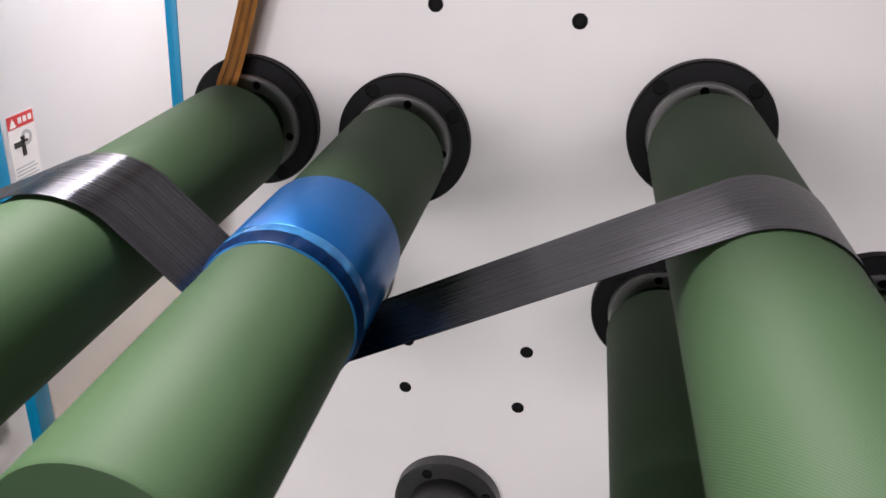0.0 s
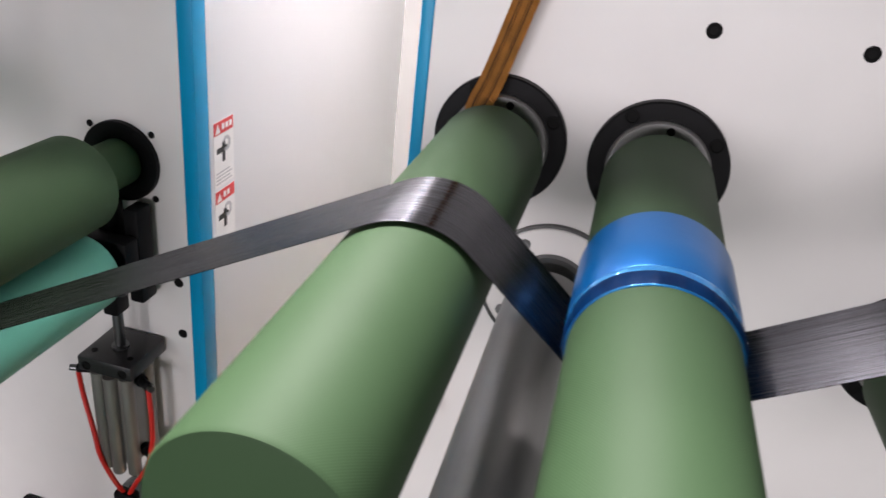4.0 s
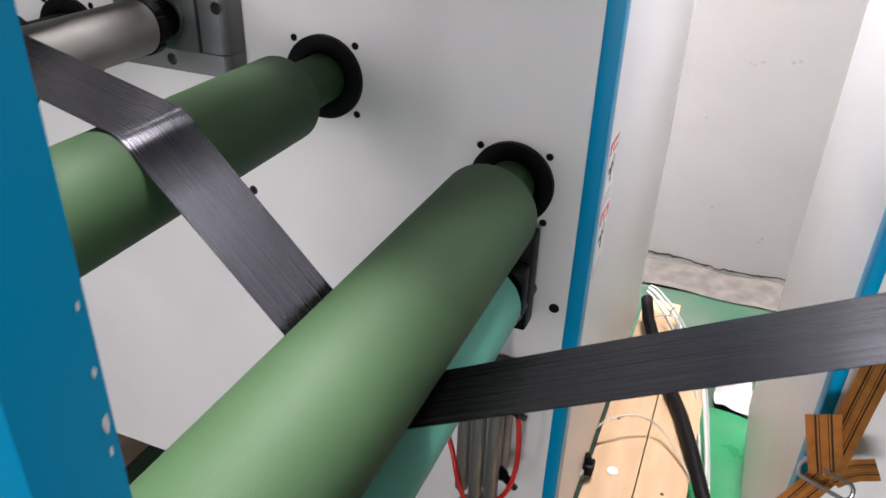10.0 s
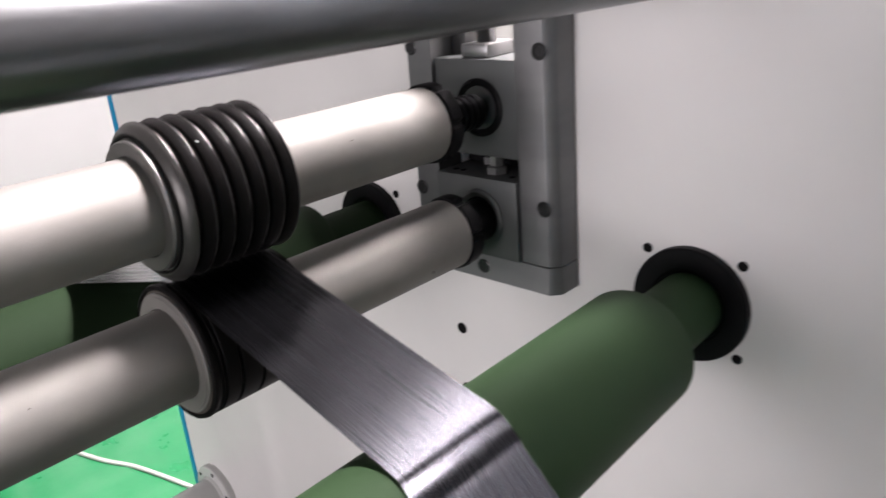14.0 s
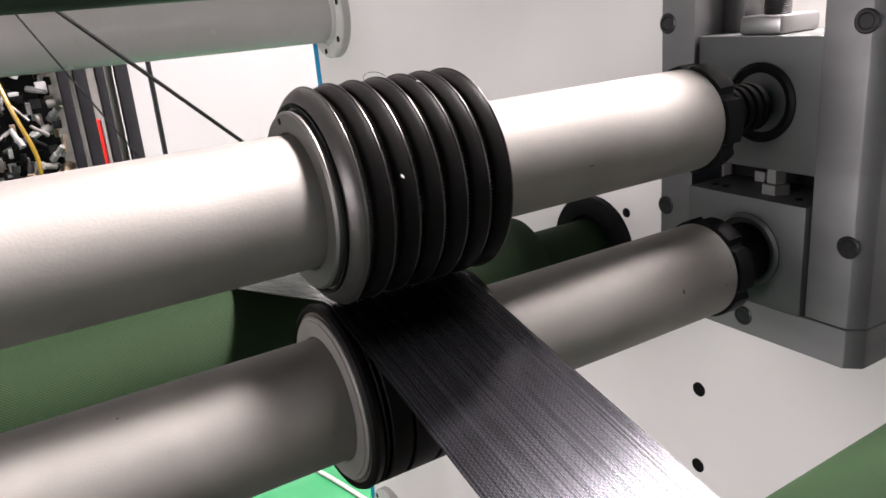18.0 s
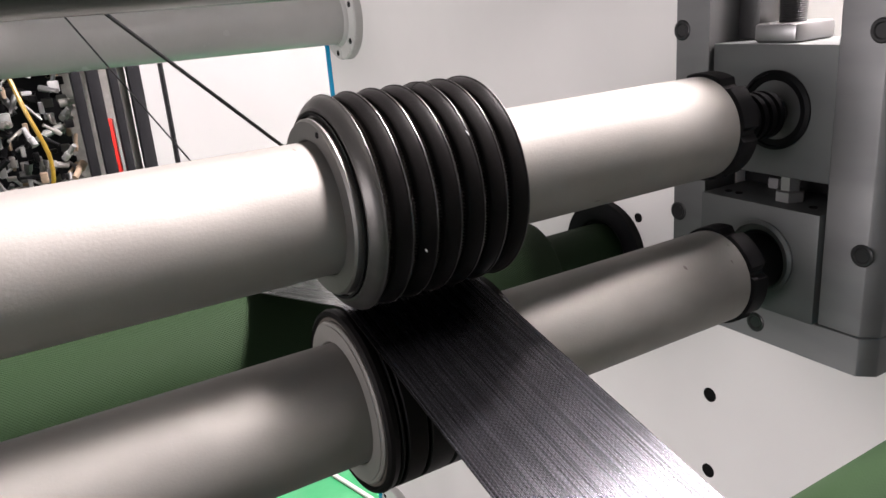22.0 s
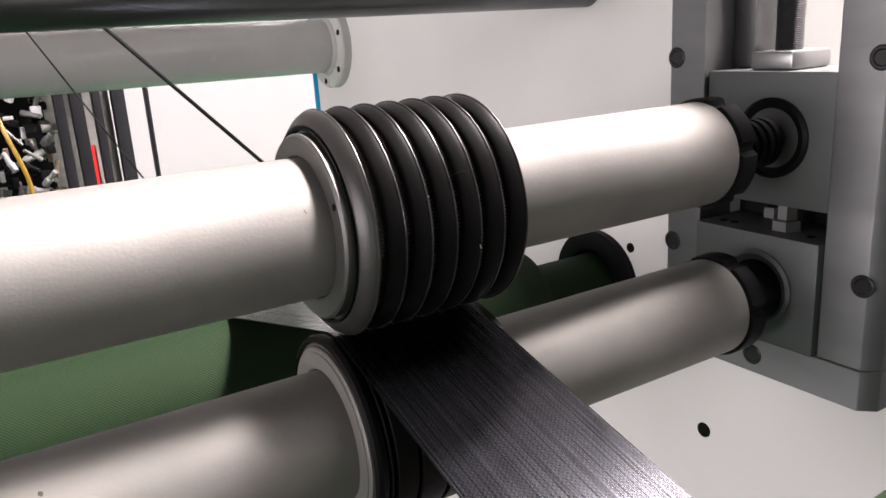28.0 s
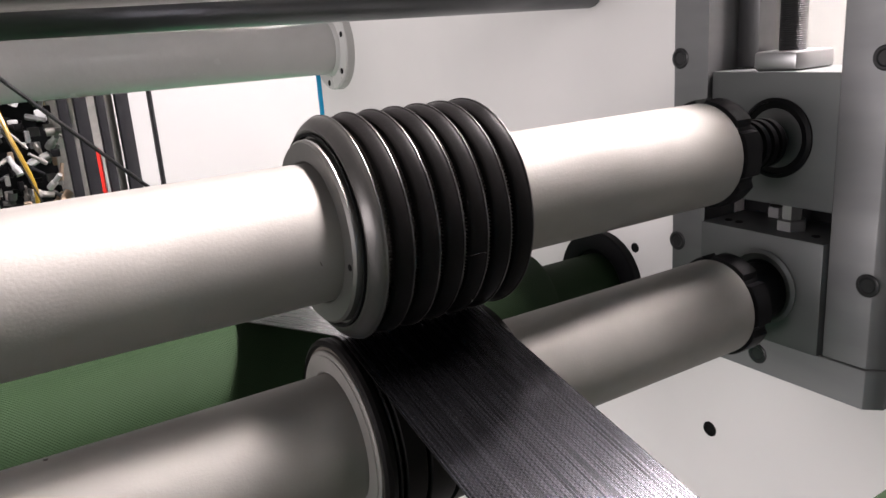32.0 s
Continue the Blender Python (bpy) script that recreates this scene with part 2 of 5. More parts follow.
    link(nt, dots.outputs[0], high.inputs[0])
    link(nt, grain.outputs[0], high.inputs[2])
    link(nt, high.outputs[0], mc.inputs[0])
    link(nt, high.outputs[0], bp.inputs["Height"])
    link(nt, bp.outputs[0], b.inputs["Normal"])
    return m


M_CARBON = carbon()

M_LABEL = surface("white_paper", (0.80, 0.79, 0.77), (0.74, 0.73, 0.71), 0.5, 0, 30)
M_PAPER = surface("crumpled_paper", (0.42, 0.41, 0.40), (0.36, 0.35, 0.345), 0.6, 0, 20, 0.3, 80)
M_LABELRED = surface("label_red", (0.62, 0.03, 0.03), (0.55, 0.028, 0.028), 0.4, 0, 30)
M_LABELINK = surface("label_ink", (0.02, 0.02, 0.02), None, 0.5)
M_LABELGREY = surface("label_grey", (0.45, 0.45, 0.46), None, 0.5)
M_CHIP = surface("dark_wear_mark", (0.05, 0.042, 0.035), (0.09, 0.075, 0.06), 0.7, 0, 200)
M_KNOT = surface("dark_knot", (0.03, 0.02, 0.014), None, 0.8)
M_SCUFF = surface("grey_scuff", (0.20, 0.19, 0.18), (0.28, 0.27, 0.26), 0.8, 0, 80)
M_WIREW = surface("white_cable", (0.44, 0.45, 0.41), (0.38, 0.39, 0.36), 0.35)
M_WIREG = surface("grey_cable", (0.30, 0.31, 0.30), (0.24, 0.25, 0.24), 0.4)
M_CLEAR, _nt, _b = nodes_of("clear_plastic")
_b.inputs["Base Color"].default_value = (0.92, 0.9, 0.86, 1)
_b.inputs["Transmission Weight"].default_value, _b.inputs["Roughness"].default_value, _b.inputs["IOR"].default_value = 0.85, 0.15, 1.4
M_GREENFILM = surface("green_film", (0.012, 0.18, 0.062), (0.06, 0.235, 0.11), 0.3, 0, 9, 0.4, 60, 0.6)
M_WOOD2 = surface("rough_timber", (0.36, 0.27, 0.19), (0.27, 0.20, 0.14), 0.75, 0, 10, 0.4, 120, 0.7, (6, 1, 6))
M_CONCRETE = surface("bare_concrete", (0.10, 0.09, 0.076), (0.055, 0.05, 0.045), 0.85, 0, 20, 0.8, 90, 0.8)
M_POST = surface("black_anodised", (0.010, 0.010, 0.0115), (0.016, 0.016, 0.018), 0.5, 0.0, 20, spec=0.1)
M_YELLOW = surface("yellow_plastic", (0.36, 0.22, 0.02), (0.30, 0.17, 0.018), 0.35)
M_THREAD = surface("carbon_thread", (0.012, 0.012, 0.013), (0.03, 0.03, 0.03), 0.35, 0.2, 60)


def strap_cloth():
    """Orange webbing with two dark stripes, ribbed along its length."""
    m, nt, b = nodes_of("orange_webbing")
    uv = nt.nodes.new("ShaderNodeUVMap")
    uv.uv_map = "uv"
    sep = nt.nodes.new("ShaderNodeSeparateXYZ")
    link(nt, uv.outputs[0], sep.inputs[0])
    ramp = nt.nodes.new("ShaderNodeValToRGB")
    ramp.color_ramp.interpolation = "CONSTANT"
    els = ramp.color_ramp.elements
    orange, dark = (0.62, 0.27, 0.05, 1), (0.05, 0.018, 0.008, 1)
    els[0].position, els[0].color = 0.0, orange
    els[1].position, els[1].color = 0.25, dark
    for pos, c in ((0.31, orange), (0.36, dark), (0.39, orange), (0.61, dark), (0.64, orange), (0.69, dark), (0.75, orange)):
        e = els.new(pos)
        e.color = c
    link(nt, sep.outputs[1], ramp.inputs[0])
    n = nt.nodes.new("ShaderNodeTexNoise")
    n.inputs["Scale"].default_value = 60
    tc = nt.nodes.new("ShaderNodeTexCoord")
    link(nt, tc.outputs["Object"], n.inputs[0])
    mix = nt.nodes.new("ShaderNodeMix")
    mix.data_type, mix.blend_type = "RGBA", "MULTIPLY"
    mix.inputs["Factor"].default_value = 0.6
    link(nt, ramp.outputs[0], mix.inputs["A"])
    link(nt, n.outputs[0], mix.inputs["B"])
    link(nt, mix.outputs["Result"], b.inputs["Base Color"])
    mul = nt.nodes.new("ShaderNodeMath")
    mul.operation = "MULTIPLY"
    mul.inputs[1].default_value = 2600
    link(nt, sep.outputs[0], mul.inputs[0])
    sn = nt.nodes.new("ShaderNodeMath")
    sn.operation = "SINE"
    link(nt, mul.outputs[0], sn.inputs[0])
    bp = nt.nodes.new("ShaderNodeBump")
    bp.inputs["Strength"].default_value, bp.inputs["Distance"].default_value = 0.5, 0.0005
    link(nt, sn.outputs[0], bp.inputs["Height"])
    link(nt, bp.outputs[0], b.inputs["Normal"])
    b.inputs["Roughness"].default_value = 0.65
    return m


M_STRAP = strap_cloth()

# ---- mesh helpers ----


def part(name, bm, material, parent=None, label="", m=None, smooth=30):
    """Link a bmesh as one mesh object, under a thing or on its own."""
    bmesh.ops.recalc_face_normals(bm, faces=bm.faces)
    me = bpy.data.meshes.new(name)
    bm.to_mesh(me)
    bm.free()
    if smooth:
        me.shade_smooth()
        me.set_sharp_from_angle(angle=radians(smooth))
    me.materials.append(material)
    ob = new(name, me)
    if parent:
        ob.parent = parent
    if m is not None:
        ob.matrix_basis = m
    if label:
        ob["label"] = label
    return ob


def lathe(profile, seg=48, bm=None, m=None):
    """A solid of revolution about z. profile: (radius, z) from one end to the other."""
    bm = bm or bmesh.new()
    rings = []
    for r, z in profile:
        if r < 1e-6:
            rings.append([bm.verts.new((0, 0, z))])
        else:
            rings.append([bm.verts.new((r * math.cos(2 * math.pi * i / seg), r * math.sin(2 * math.pi * i / seg), z)) for i in range(seg)])
    for a, b in zip(rings, rings[1:]):
        for i in range(seg):
            j = (i + 1) % seg
            if len(a) == 1 and len(b) == 1:
                continue
            if len(a) == 1:
                bm.faces.new((a[0], b[i], b[j]))
            elif len(b) == 1:
                bm.faces.new((a[i], a[j], b[0]))
            else:
                bm.faces.new((a[i], a[j], b[j], b[i]))
    if m is not None:
        bmesh.ops.transform(bm, matrix=m, verts=[v for ring in rings for v in ring])
    return bm


def box(x0, y0, z0, x1, y1, z1, bevel=0.0, bm=None, seg=2):
    bm = bm or bmesh.new()
    made = bmesh.ops.create_cube(bm, size=1)["verts"]
    bmesh.ops.transform(bm, matrix=Matrix.Translation(((x0 + x1) / 2, (y0 + y1) / 2, (z0 + z1) / 2)) @ Matrix.Diagonal((x1 - x0, y1 - y0, z1 - z0, 1)), verts=made)
    if bevel:
        edges = {e for v in made for e in v.link_edges}
        bmesh.ops.bevel(bm, geom=list(edges), offset=bevel, segments=seg, affect="EDGES", profile=0.5)
    return bm


def tube(points, radius, seg=10, bm=None):
    """A round tube along a smooth line through the points."""
    bm = bm or bmesh.new()
    pts = [Vector(p) for p in points]
    fine = []
    for i in range(len(pts) - 1):
        p0, p1, p2, p3 = pts[max(i - 1, 0)], pts[i], pts[i + 1], pts[min(i + 2, len(pts) - 1)]
        for k in range(6):
            t = k / 6
            fine.append(0.5 * ((2 * p1) + (p2 - p0) * t + (2 * p0 - 5 * p1 + 4 * p2 - p3) * t * t + (3 * p1 - p0 - 3 * p2 + p3) * t ** 3))
    fine.append(pts[-1])
    rings, side = [], None
    for i, p in enumerate(fine):
        d = (fine[min(i + 1, len(fine) - 1)] - fine[max(i - 1, 0)]).normalized()
        if side is None:
            side = d.orthogonal().normalized()
        side = (side - d * side.dot(d)).normalized()
        up = d.cross(side)
        rings.append([bm.verts.new(p + radius * (math.cos(2 * math.pi * k / seg) * side + math.sin(2 * math.pi * k / seg) * up)) for k in range(seg)])
    for a, b in zip(rings, rings[1:]):
        for k in range(seg):
            bm.faces.new((a[k], a[(k + 1) % seg], b[(k + 1) % seg], b[k]))
    bm.faces.new(rings[0])
    bm.faces.new(rings[-1])
    return bm


def thing(name, label, category, m=None, group="", kind=""):
    ob = new(name)
    ob.empty_display_size = 0.05
    if m is not None:
        ob.matrix_basis = m
    return tagged(ob, label, category, group, kind)


def aim(p0, p1):
    """A pose at p0 whose z axis points to p1."""
    d = Vector(p1) - Vector(p0)
    return Matrix.Translation(p0) @ d.to_track_quat("Z", "Y").to_matrix().to_4x4()


YL, YR = 0.0, -0.0617          # front faces of the two machine plates
SPEED = 0.0082                 # the ribbon's speed, metres a second
SPINS = []                     # (thing, pose, turn in radians a second about its own z)

# ---- the building ----
floor = part("floor", box(-6, -9, -0.1, 6, 1.6, 0), M_FLOOR)
tagged(floor, "worn green painted concrete factory floor", "floor", kind="structure")
for nm, boxes in (("wall_north", [(-6, 1.44, 0, 6, 1.7, 3.6)]), ("wall_west", [(-3.5, -9.2, 0, -3.3, 1.44, 3.6)]), ("wall_east", [(6, -9.2, 0, 6.2, 1.7, 3.6)]),
                  ("wall_south", [(-6, -9.2, 0, 6, -9, 0.65), (-6, -9.2, 2.45, 6, -9, 3.6), (-6, -9.2, 0.65, -2.4, -9, 2.45), (-0.2, -9.2, 0.65, 0.2, -9, 2.45), (2.4, -9.2, 0.65, 6, -9, 2.45)])):
    bm = None
    for b in boxes:
        bm = box(*b, bm=bm)
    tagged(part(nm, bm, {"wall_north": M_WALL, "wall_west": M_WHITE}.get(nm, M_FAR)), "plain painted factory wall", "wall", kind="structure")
M_GLASS, _nt, _b = nodes_of("window_glass")
_b.inputs["Transmission Weight"].default_value, _b.inputs["Roughness"].default_value = 1.0, 0.02
# unseen windows, added to go with the fill light
for k, wx in enumerate((-1.3, 1.3)):
    win = thing("window_%d" % (k + 1), "unseen white framed window added for the fill light", "window", kind="structure")
    bm = None
    for b in ((-1.1, 0.65, -1.04, 2.45), (1.04, 0.65, 1.1, 2.45), (-1.04, 0.65, 1.04, 0.71), (-1.04, 2.39, 1.04, 2.45), (-0.025, 0.71, 0.025, 2.39)):
        bm = box(wx + b[0], -9.12, b[1], wx + b[2], -9.06, b[3], bm=bm)
    part("window_frame", bm, M_PANEL, win)
    for sx in (-0.5325, 0.5325):
        pane = part("pane", box(wx + sx - 0.507, -9.094, 0.711, wx + sx + 0.507, -9.088, 2.389), M_GLASS, win)
        pane.visible_shadow = False
# housings out of view, for the main lamp and the added fill lamps
for lx, ly, length, watts in LAMPS:
    lamp = thing("ceiling_lamp", "unseen white sheet metal ceiling strip lamp", "lamp", group="ceiling strip lamps")
    part("housing", box(lx - length / 2 - 0.03, ly - 0.17, 3.42, lx + length / 2 + 0.03, ly + 0.17, 3.50, 0.01), M_PANEL, lamp)
    for sx in (-0.5, 0.5):
        part("hanger", box(lx + sx - 0.01, ly - 0.01, 3.501, lx + sx + 0.01, ly + 0.01, 3.6), M_PANEL, lamp)
tagged(part("ceiling", box(-6.2, -9.2, 3.6, 6.2, 1.7, 3.8), M_CEIL), "plain dark grey factory ceiling", "ceiling", kind="structure")

# ---- the two machine bodies ----
# plate top out of view, its height set to shade the rollers
H_L = 1.82


def screw(parent, x, y, z, r, name="screw", mat=M_HOLE):
    return part(name, lathe([(r * 1.15, 0), (r * 1.15, 0.0006), (r, 0.0012), (r * 0.8, 0.0012), (r * 0.66, 0.0004), (0, 0.0004)], 20), mat, parent, m=aim((x, y, z), (x, y - 1, z)))


left = thing("winding_machine", "cream painted machine frame with blue painted edges", "machine")
# the front plate with the slot behind the bearing block


def stepped_plate(xs, tops, zs, y0, y1, hole=None):
    """One plate with a stepped top edge; hole is (column, z0, z1)."""
    bm = bmesh.new()
    corner = {}

    def at(x, z):
        if (x, z) not in corner:
            corner[x, z] = bm.verts.new((x, y0, z))
        return corner[x, z]

    faces = []
    for c, (xa, xb, top) in enumerate(zip(xs, xs[1:], tops)):
        for za, zb in zip(zs, zs[1:]):
            if zb <= top and not (hole and c == hole[0] and za >= hole[1] and zb <= hole[2]):
                faces.append(bm.faces.new((at(xa, za), at(xb, za), at(xb, zb), at(xa, zb))))
    ex = bmesh.ops.extrude_face_region(bm, geom=faces)
    bmesh.ops.translate(bm, vec=(0, y1 - y0, 0), verts=[v for v in ex["geom"] if isinstance(v, bmesh.types.BMVert)])
    return bm


# the unseen top steps are made up to block or pass lamp light
plate_l = part("front_plate", stepped_plate((-1.425, -1.1, -0.66, -0.580, -0.474, -0.36, 0.045), (2.35, 2.35, 1.405, 1.405, 1.405, H_L), (0.12, 0.95, 1.39, 1.405, H_L, 2.35), YL, 0.03, (3, 0.95, 1.39)), M_PLATE, left)
part("edge_band", box(0.045, YL - 0.001, 0.12, 0.066, 0.031, H_L, 0.002), M_BLUE, left, "blue painted plate edge")
part("edge_band", box(-1.445, YL - 0.001, 0.12, -1.425, 0.031, 2.35, 0.002), M_BLUE, left, "blue painted plate edge")
# the unseen upper part is extra height that blocks lamp light
part("side_panel", box(0.052, 0.031, 0.12, 0.0655, 0.9, 2.05, 0.002), M_PANEL, left, "white sheet metal side panel")
for fx in (-1.3, -0.1):
    for fy in (0.1, 0.75):
        part("foot", lathe([(0, 0), (0.04, 0), (0.04, 0.012), (0.015, 0.02), (0.015, 0.14), (0, 0.14)], 24), M_BLACK, left, m=Matrix.Translation((fx, fy, 0)))
part("foot_block", box(-0.30, -0.075, 0.0, -0.125, -0.002, 0.165, 0.003), M_BLACK, left, "black painted foot block")
part("foot_block", box(-1.25, -0.075, 0.0, -1.03, -0.002, 0.186, 0.003), M_BLACK, left, "black painted foot block")
part("base_pan", box(-1.42, 0.032, 0.121, 0.050, 0.9, 0.1245), M_PLATE, left)
part("base_beam", box(-1.42, 0.031, 0.125, 0.051, 0.09, 0.2), M_PLATE, left)
part("base_beam", box(-1.42, 0.70, 0.125, 0.051, 0.78, 0.2), M_PLATE, left)
for x, z in ((0.028, 0.677), (0.030, 0.592), (-0.442, 0.755), (-0.600, 0.839), (-0.599, 0.756)):
    screw(plate_l, x, YL, z, 0.0062)
for cx, cz in ((-0.0445, 0.8455), (-0.3095, 0.947), (-0.739, 0.950)):
    for sx in (-1, 1):
        for sz in (-1, 1):
            screw(plate_l, cx + sx * 0.045, YL, cz + sz * 0.0452, 0.0042)
for x, z in ((0.02, 0.30), (0.031, 1.20)):
    screw(plate_l, x, YL, z, 0.003)

# the low plate on the operator's side, rounded at its top corner
def rounded_plate(x0, x1, z0, z1, y0, y1, r):
    bm = bmesh.new()
    pts = [(x0, z0), (x1, z0)] + [(x1 - r + r * math.cos(a), z1 - r + r * math.sin(a)) for a in [math.pi / 2 * k / 8 for k in range(9)]] + [(x0, z1)]
    f = bm.faces.new([bm.verts.new((x, y0, z)) for x, z in pts])
    ex = bmesh.ops.extrude_face_region(bm, geom=[f])
    bmesh.ops.translate(bm, vec=(0, y1 - y0, 0), verts=[v for v in ex["geom"] if isinstance(v, bmesh.types.BMVert)])
    return bm


near = thing("operator_side_plate", "low machine post plate with a scuffed bright blue edge", "machine plate")
part("plate", rounded_plate(-0.11, 0.050, 0.12, 1.262, -0.781, -0.749, 0.05), M_PLATE, near)
part("edge_band", rounded_plate(-0.13, 0.072, 0.12, 1.285, -0.778, -0.752, 0.055), M_BLUE, near, "blue painted plate edge with white scuffs")
rng = random.Random(8)
for cy, cz, sy, sz in ((-0.7545, 1.115, 0.0016, 0.004), (-0.755, 1.106, 0.001, 0.002), (-0.7545, 1.131, 0.001, 0.002), (-0.7548, 1.08, 0.0008, 0.0015), (-0.7545, 1.15, 0.001, 0.0015)):
    bm = bmesh.new()
    bm.faces.new([bm.verts.new((0.0723, cy + sy * rng.uniform(0.5, 1) * math.cos(a), cz + sz * rng.uniform(0.5, 1) * math.sin(a))) for a in [2 * math.pi * k / 8 for k in range(8)]])
    part("scuff", bm, M_LABEL, near, "white scuff mark", smooth=0)
for fx in (-0.03,):
    part("foot", box(fx - 0.05, -0.80, 0, fx + 0.05, -0.73, 0.121, 0.003), M_BLACK, near)

right = thing("coating_machine", "cream painted machine frame with a blue painted edge", "machine")
# unseen stepped top, added to keep lamp light off the right rollers
plate_r = part("front_plate", stepped_plate((0.375, 0.56, 2.3), (1.85, 2.05), (0.12, 1.85, 2.05), YR, YR + 0.03), M_PLATE, right)
part("edge_band", box(0.361, YR - 0.001, 0.12, 0.375, YR + 0.031, 1.85, 0.002), M_BLUE, right, "blue painted plate edge")
part("side_panel", box(0.363, YR + 0.032, 0.12, 0.375, 0.64, 1.85, 0.002), M_PANEL, right, "white sheet metal side panel")
for fx in (0.45, 2.1):
    for fy in (0.02, 0.55):
        part("foot", lathe([(0, 0), (0.04, 0), (0.04, 0.012), (0.015, 0.02), (0.015, 0.14), (0, 0.14)], 24), M_BLACK, right, m=Matrix.Translation((fx, fy, 0)))
part("base_beam", box(0.380, YR + 0.032, 0.125, 2.3, 0.04, 0.2), M_PLATE, right)
part("base_beam", box(0.380, 0.5, 0.125, 2.3, 0.58, 0.2), M_PLATE, right)
for x, z in ((0.644, 1.131), (0.783, 1.131), (0.783, 0.754), (0.783, 0.673), (0.643, 0.673), (0.642, 0.742), (1.0, 0.754), (1.0, 0.673)):
    screw(plate_r, x, YR, z, 0.0066)



def green_roller(name, p0, p1, r, start, end, spin, mat, label, stub=0.03, front=0.05):
    """A covered roller on its axis from the plate; start and end are metres out from the plate."""
    m = aim(p0, p1)
    ob = thing(name, label, "roller", m, "guide rollers")
    b = 0.004
    prof = [(0, start), (r - b, start), (r - b * 0.3, start + b * 0.3), (r, start + b), (r, end - b), (r - b * 0.3, end - b * 0.3), (r - b, end), (0, end)]
    part("sleeve", lathe(prof, 96), mat, ob)
    part("journal", lathe([(0, 0.002), (stub, 0.002), (stub, start + 0.001), (0, start + 0.001)], 40), mat, ob)
    if front:
        part("journal", lathe([(0, end - 0.001), (stub, end - 0.001), (stub, end + front), (0, end + front)], 40), mat, ob)
    SPINS.append((ob, m, spin))
    return ob


def small_flange(x, z):
    ob = thing("bearing_flange", "round black bearing flange on the machine plate", "flange", aim((x, YL, z), (x, YL - 1, z)), "bearing flanges")
    part("disc", lathe([(0.034, 0.0), (0.055, 0), (0.055, 0.008), (0.0535, 0.010), (0.036, 0.0105), (0.034, 0.009), (0.034, 0)], 64), M_BLACK, ob)
    part("seal", lathe([(0.031, 0.001), (0.034, 0.001), (0.034, 0.007), (0.031, 0.007), (0.031, 0.001)], 48), M_BLACK, ob)
    return ob


def big_flange(x, z, turn):
    ob = thing("bearing_flange", "wide black bolted bearing flange with a steel clamp ring", "flange", aim((x, YR, z), (x, YR - 1, z)), "bearing flanges")
    disc_b = part("disc", lathe([(0.036, 0), (0.070, 0), (0.070, 0.010), (0.0685, 0.012), (0.036, 0.012), (0.036, 0)], 72), M_BLACK, ob)
    clamp = part("clamp_ring", lathe([(0.036, 0.0121), (0.052, 0.0121), (0.052, 0.017), (0.050, 0.019), (0.036, 0.019), (0.036, 0.0121)], 72), M_RING, ob, "burnished steel clamp ring")
    for k in range(4):
        a = radians(turn + 90 * k)
        part("bolt", lathe([(0.0075, 0), (0.0075, 0.0012), (0.006, 0.0012), (0.0055, 0.0003), (0, 0.0003)], 20), M_HOLE, disc_b, m=Matrix.Translation((0.061 * math.cos(a + 0.7), 0.061 * math.sin(a + 0.7), 0.012)))
        part("set_screw", lathe([(0.0042, 0), (0.0042, 0.0008), (0.003, 0.0008), (0.0028, 0.0002), (0, 0.0002)], 16), M_HOLE, clamp, m=Matrix.Translation((0.0435 * math.cos(a), 0.0435 * math.sin(a), 0.019)))
    return ob


GREEN_LABEL = "matt green rubber-covered guide roller across the machine"
CENTRE = {}
for nm, x0, z0, x1, z1, r, turn, rot in (("R1", 0.460, 0.990, 0.456, 0.985, 0.0535, 1, 80), ("R2", 0.623, 0.991, 0.622, 0.988, 0.0525, -1, 85), ("R3", 0.914, 1.042, 0.915, 1.042, 0.0525, 1, 100),
                                         ("R4", 0.914, 0.840, 0.914, 0.848, 0.054, -1, 100), ("R5", 1.125, 0.876, 1.125, 0.876, 0.054, -1, 100)):
    big_flange(x0, z0, rot)
    green_roller("green_roller", (x0, YR, z0), (x1, -0.4, z1), r, 0.058, 0.556, turn * SPEED / r, M_GREEN, GREEN_LABEL, 0.033, 0.0)
    CENTRE[nm] = (x1, z1, r)
for nm, x0, z0, x1, z1, r, turn, start in (("L1", -0.0445, 0.848, -0.0398, 0.857, 0.060, -1, 0.095), ("L2", -0.3095, 0.947, -0.297, 0.954, 0.052, 1, 0.108), ("L3", -0.739, 0.950, -0.739, 0.950, 0.053, 1, 0.10)):
    small_flange(x0, z0)
    # L3 gets the green with the shade in its colour
    green_roller("green_roller", (x0, YL, z0), (x1, -0.4, z1), r, start, 0.655, turn * SPEED / r, M_GREENSHADE if nm == "L3" else M_GREEN, GREEN_LABEL, 0.0315, 0.10)
    CENTRE[nm] = (x1, z1, r)

# grey steel roller below, on a cream bearing disc
disc = thing("bearing_disc", "cream round bearing disc with a dark rim", "flange", aim((0.541, YR, 0.827), (0.541, YR - 1, 0.827)))
part("body", lathe([(0, 0), (0.077, 0), (0.077, 0.004), (0.075, 0.006), (0, 0.006)], 64), M_PLATE, disc)
part("rim", lathe([(0.0771, 0), (0.080, 0), (0.080, 0.007), (0.0771, 0.007), (0.0771, 0)], 64), M_DARK, disc)
part("hub", lathe([(0, 0.0061), (0.046, 0.0061), (0.046, 0.016), (0.042, 0.02), (0, 0.02)], 48), M_STEEL, disc)
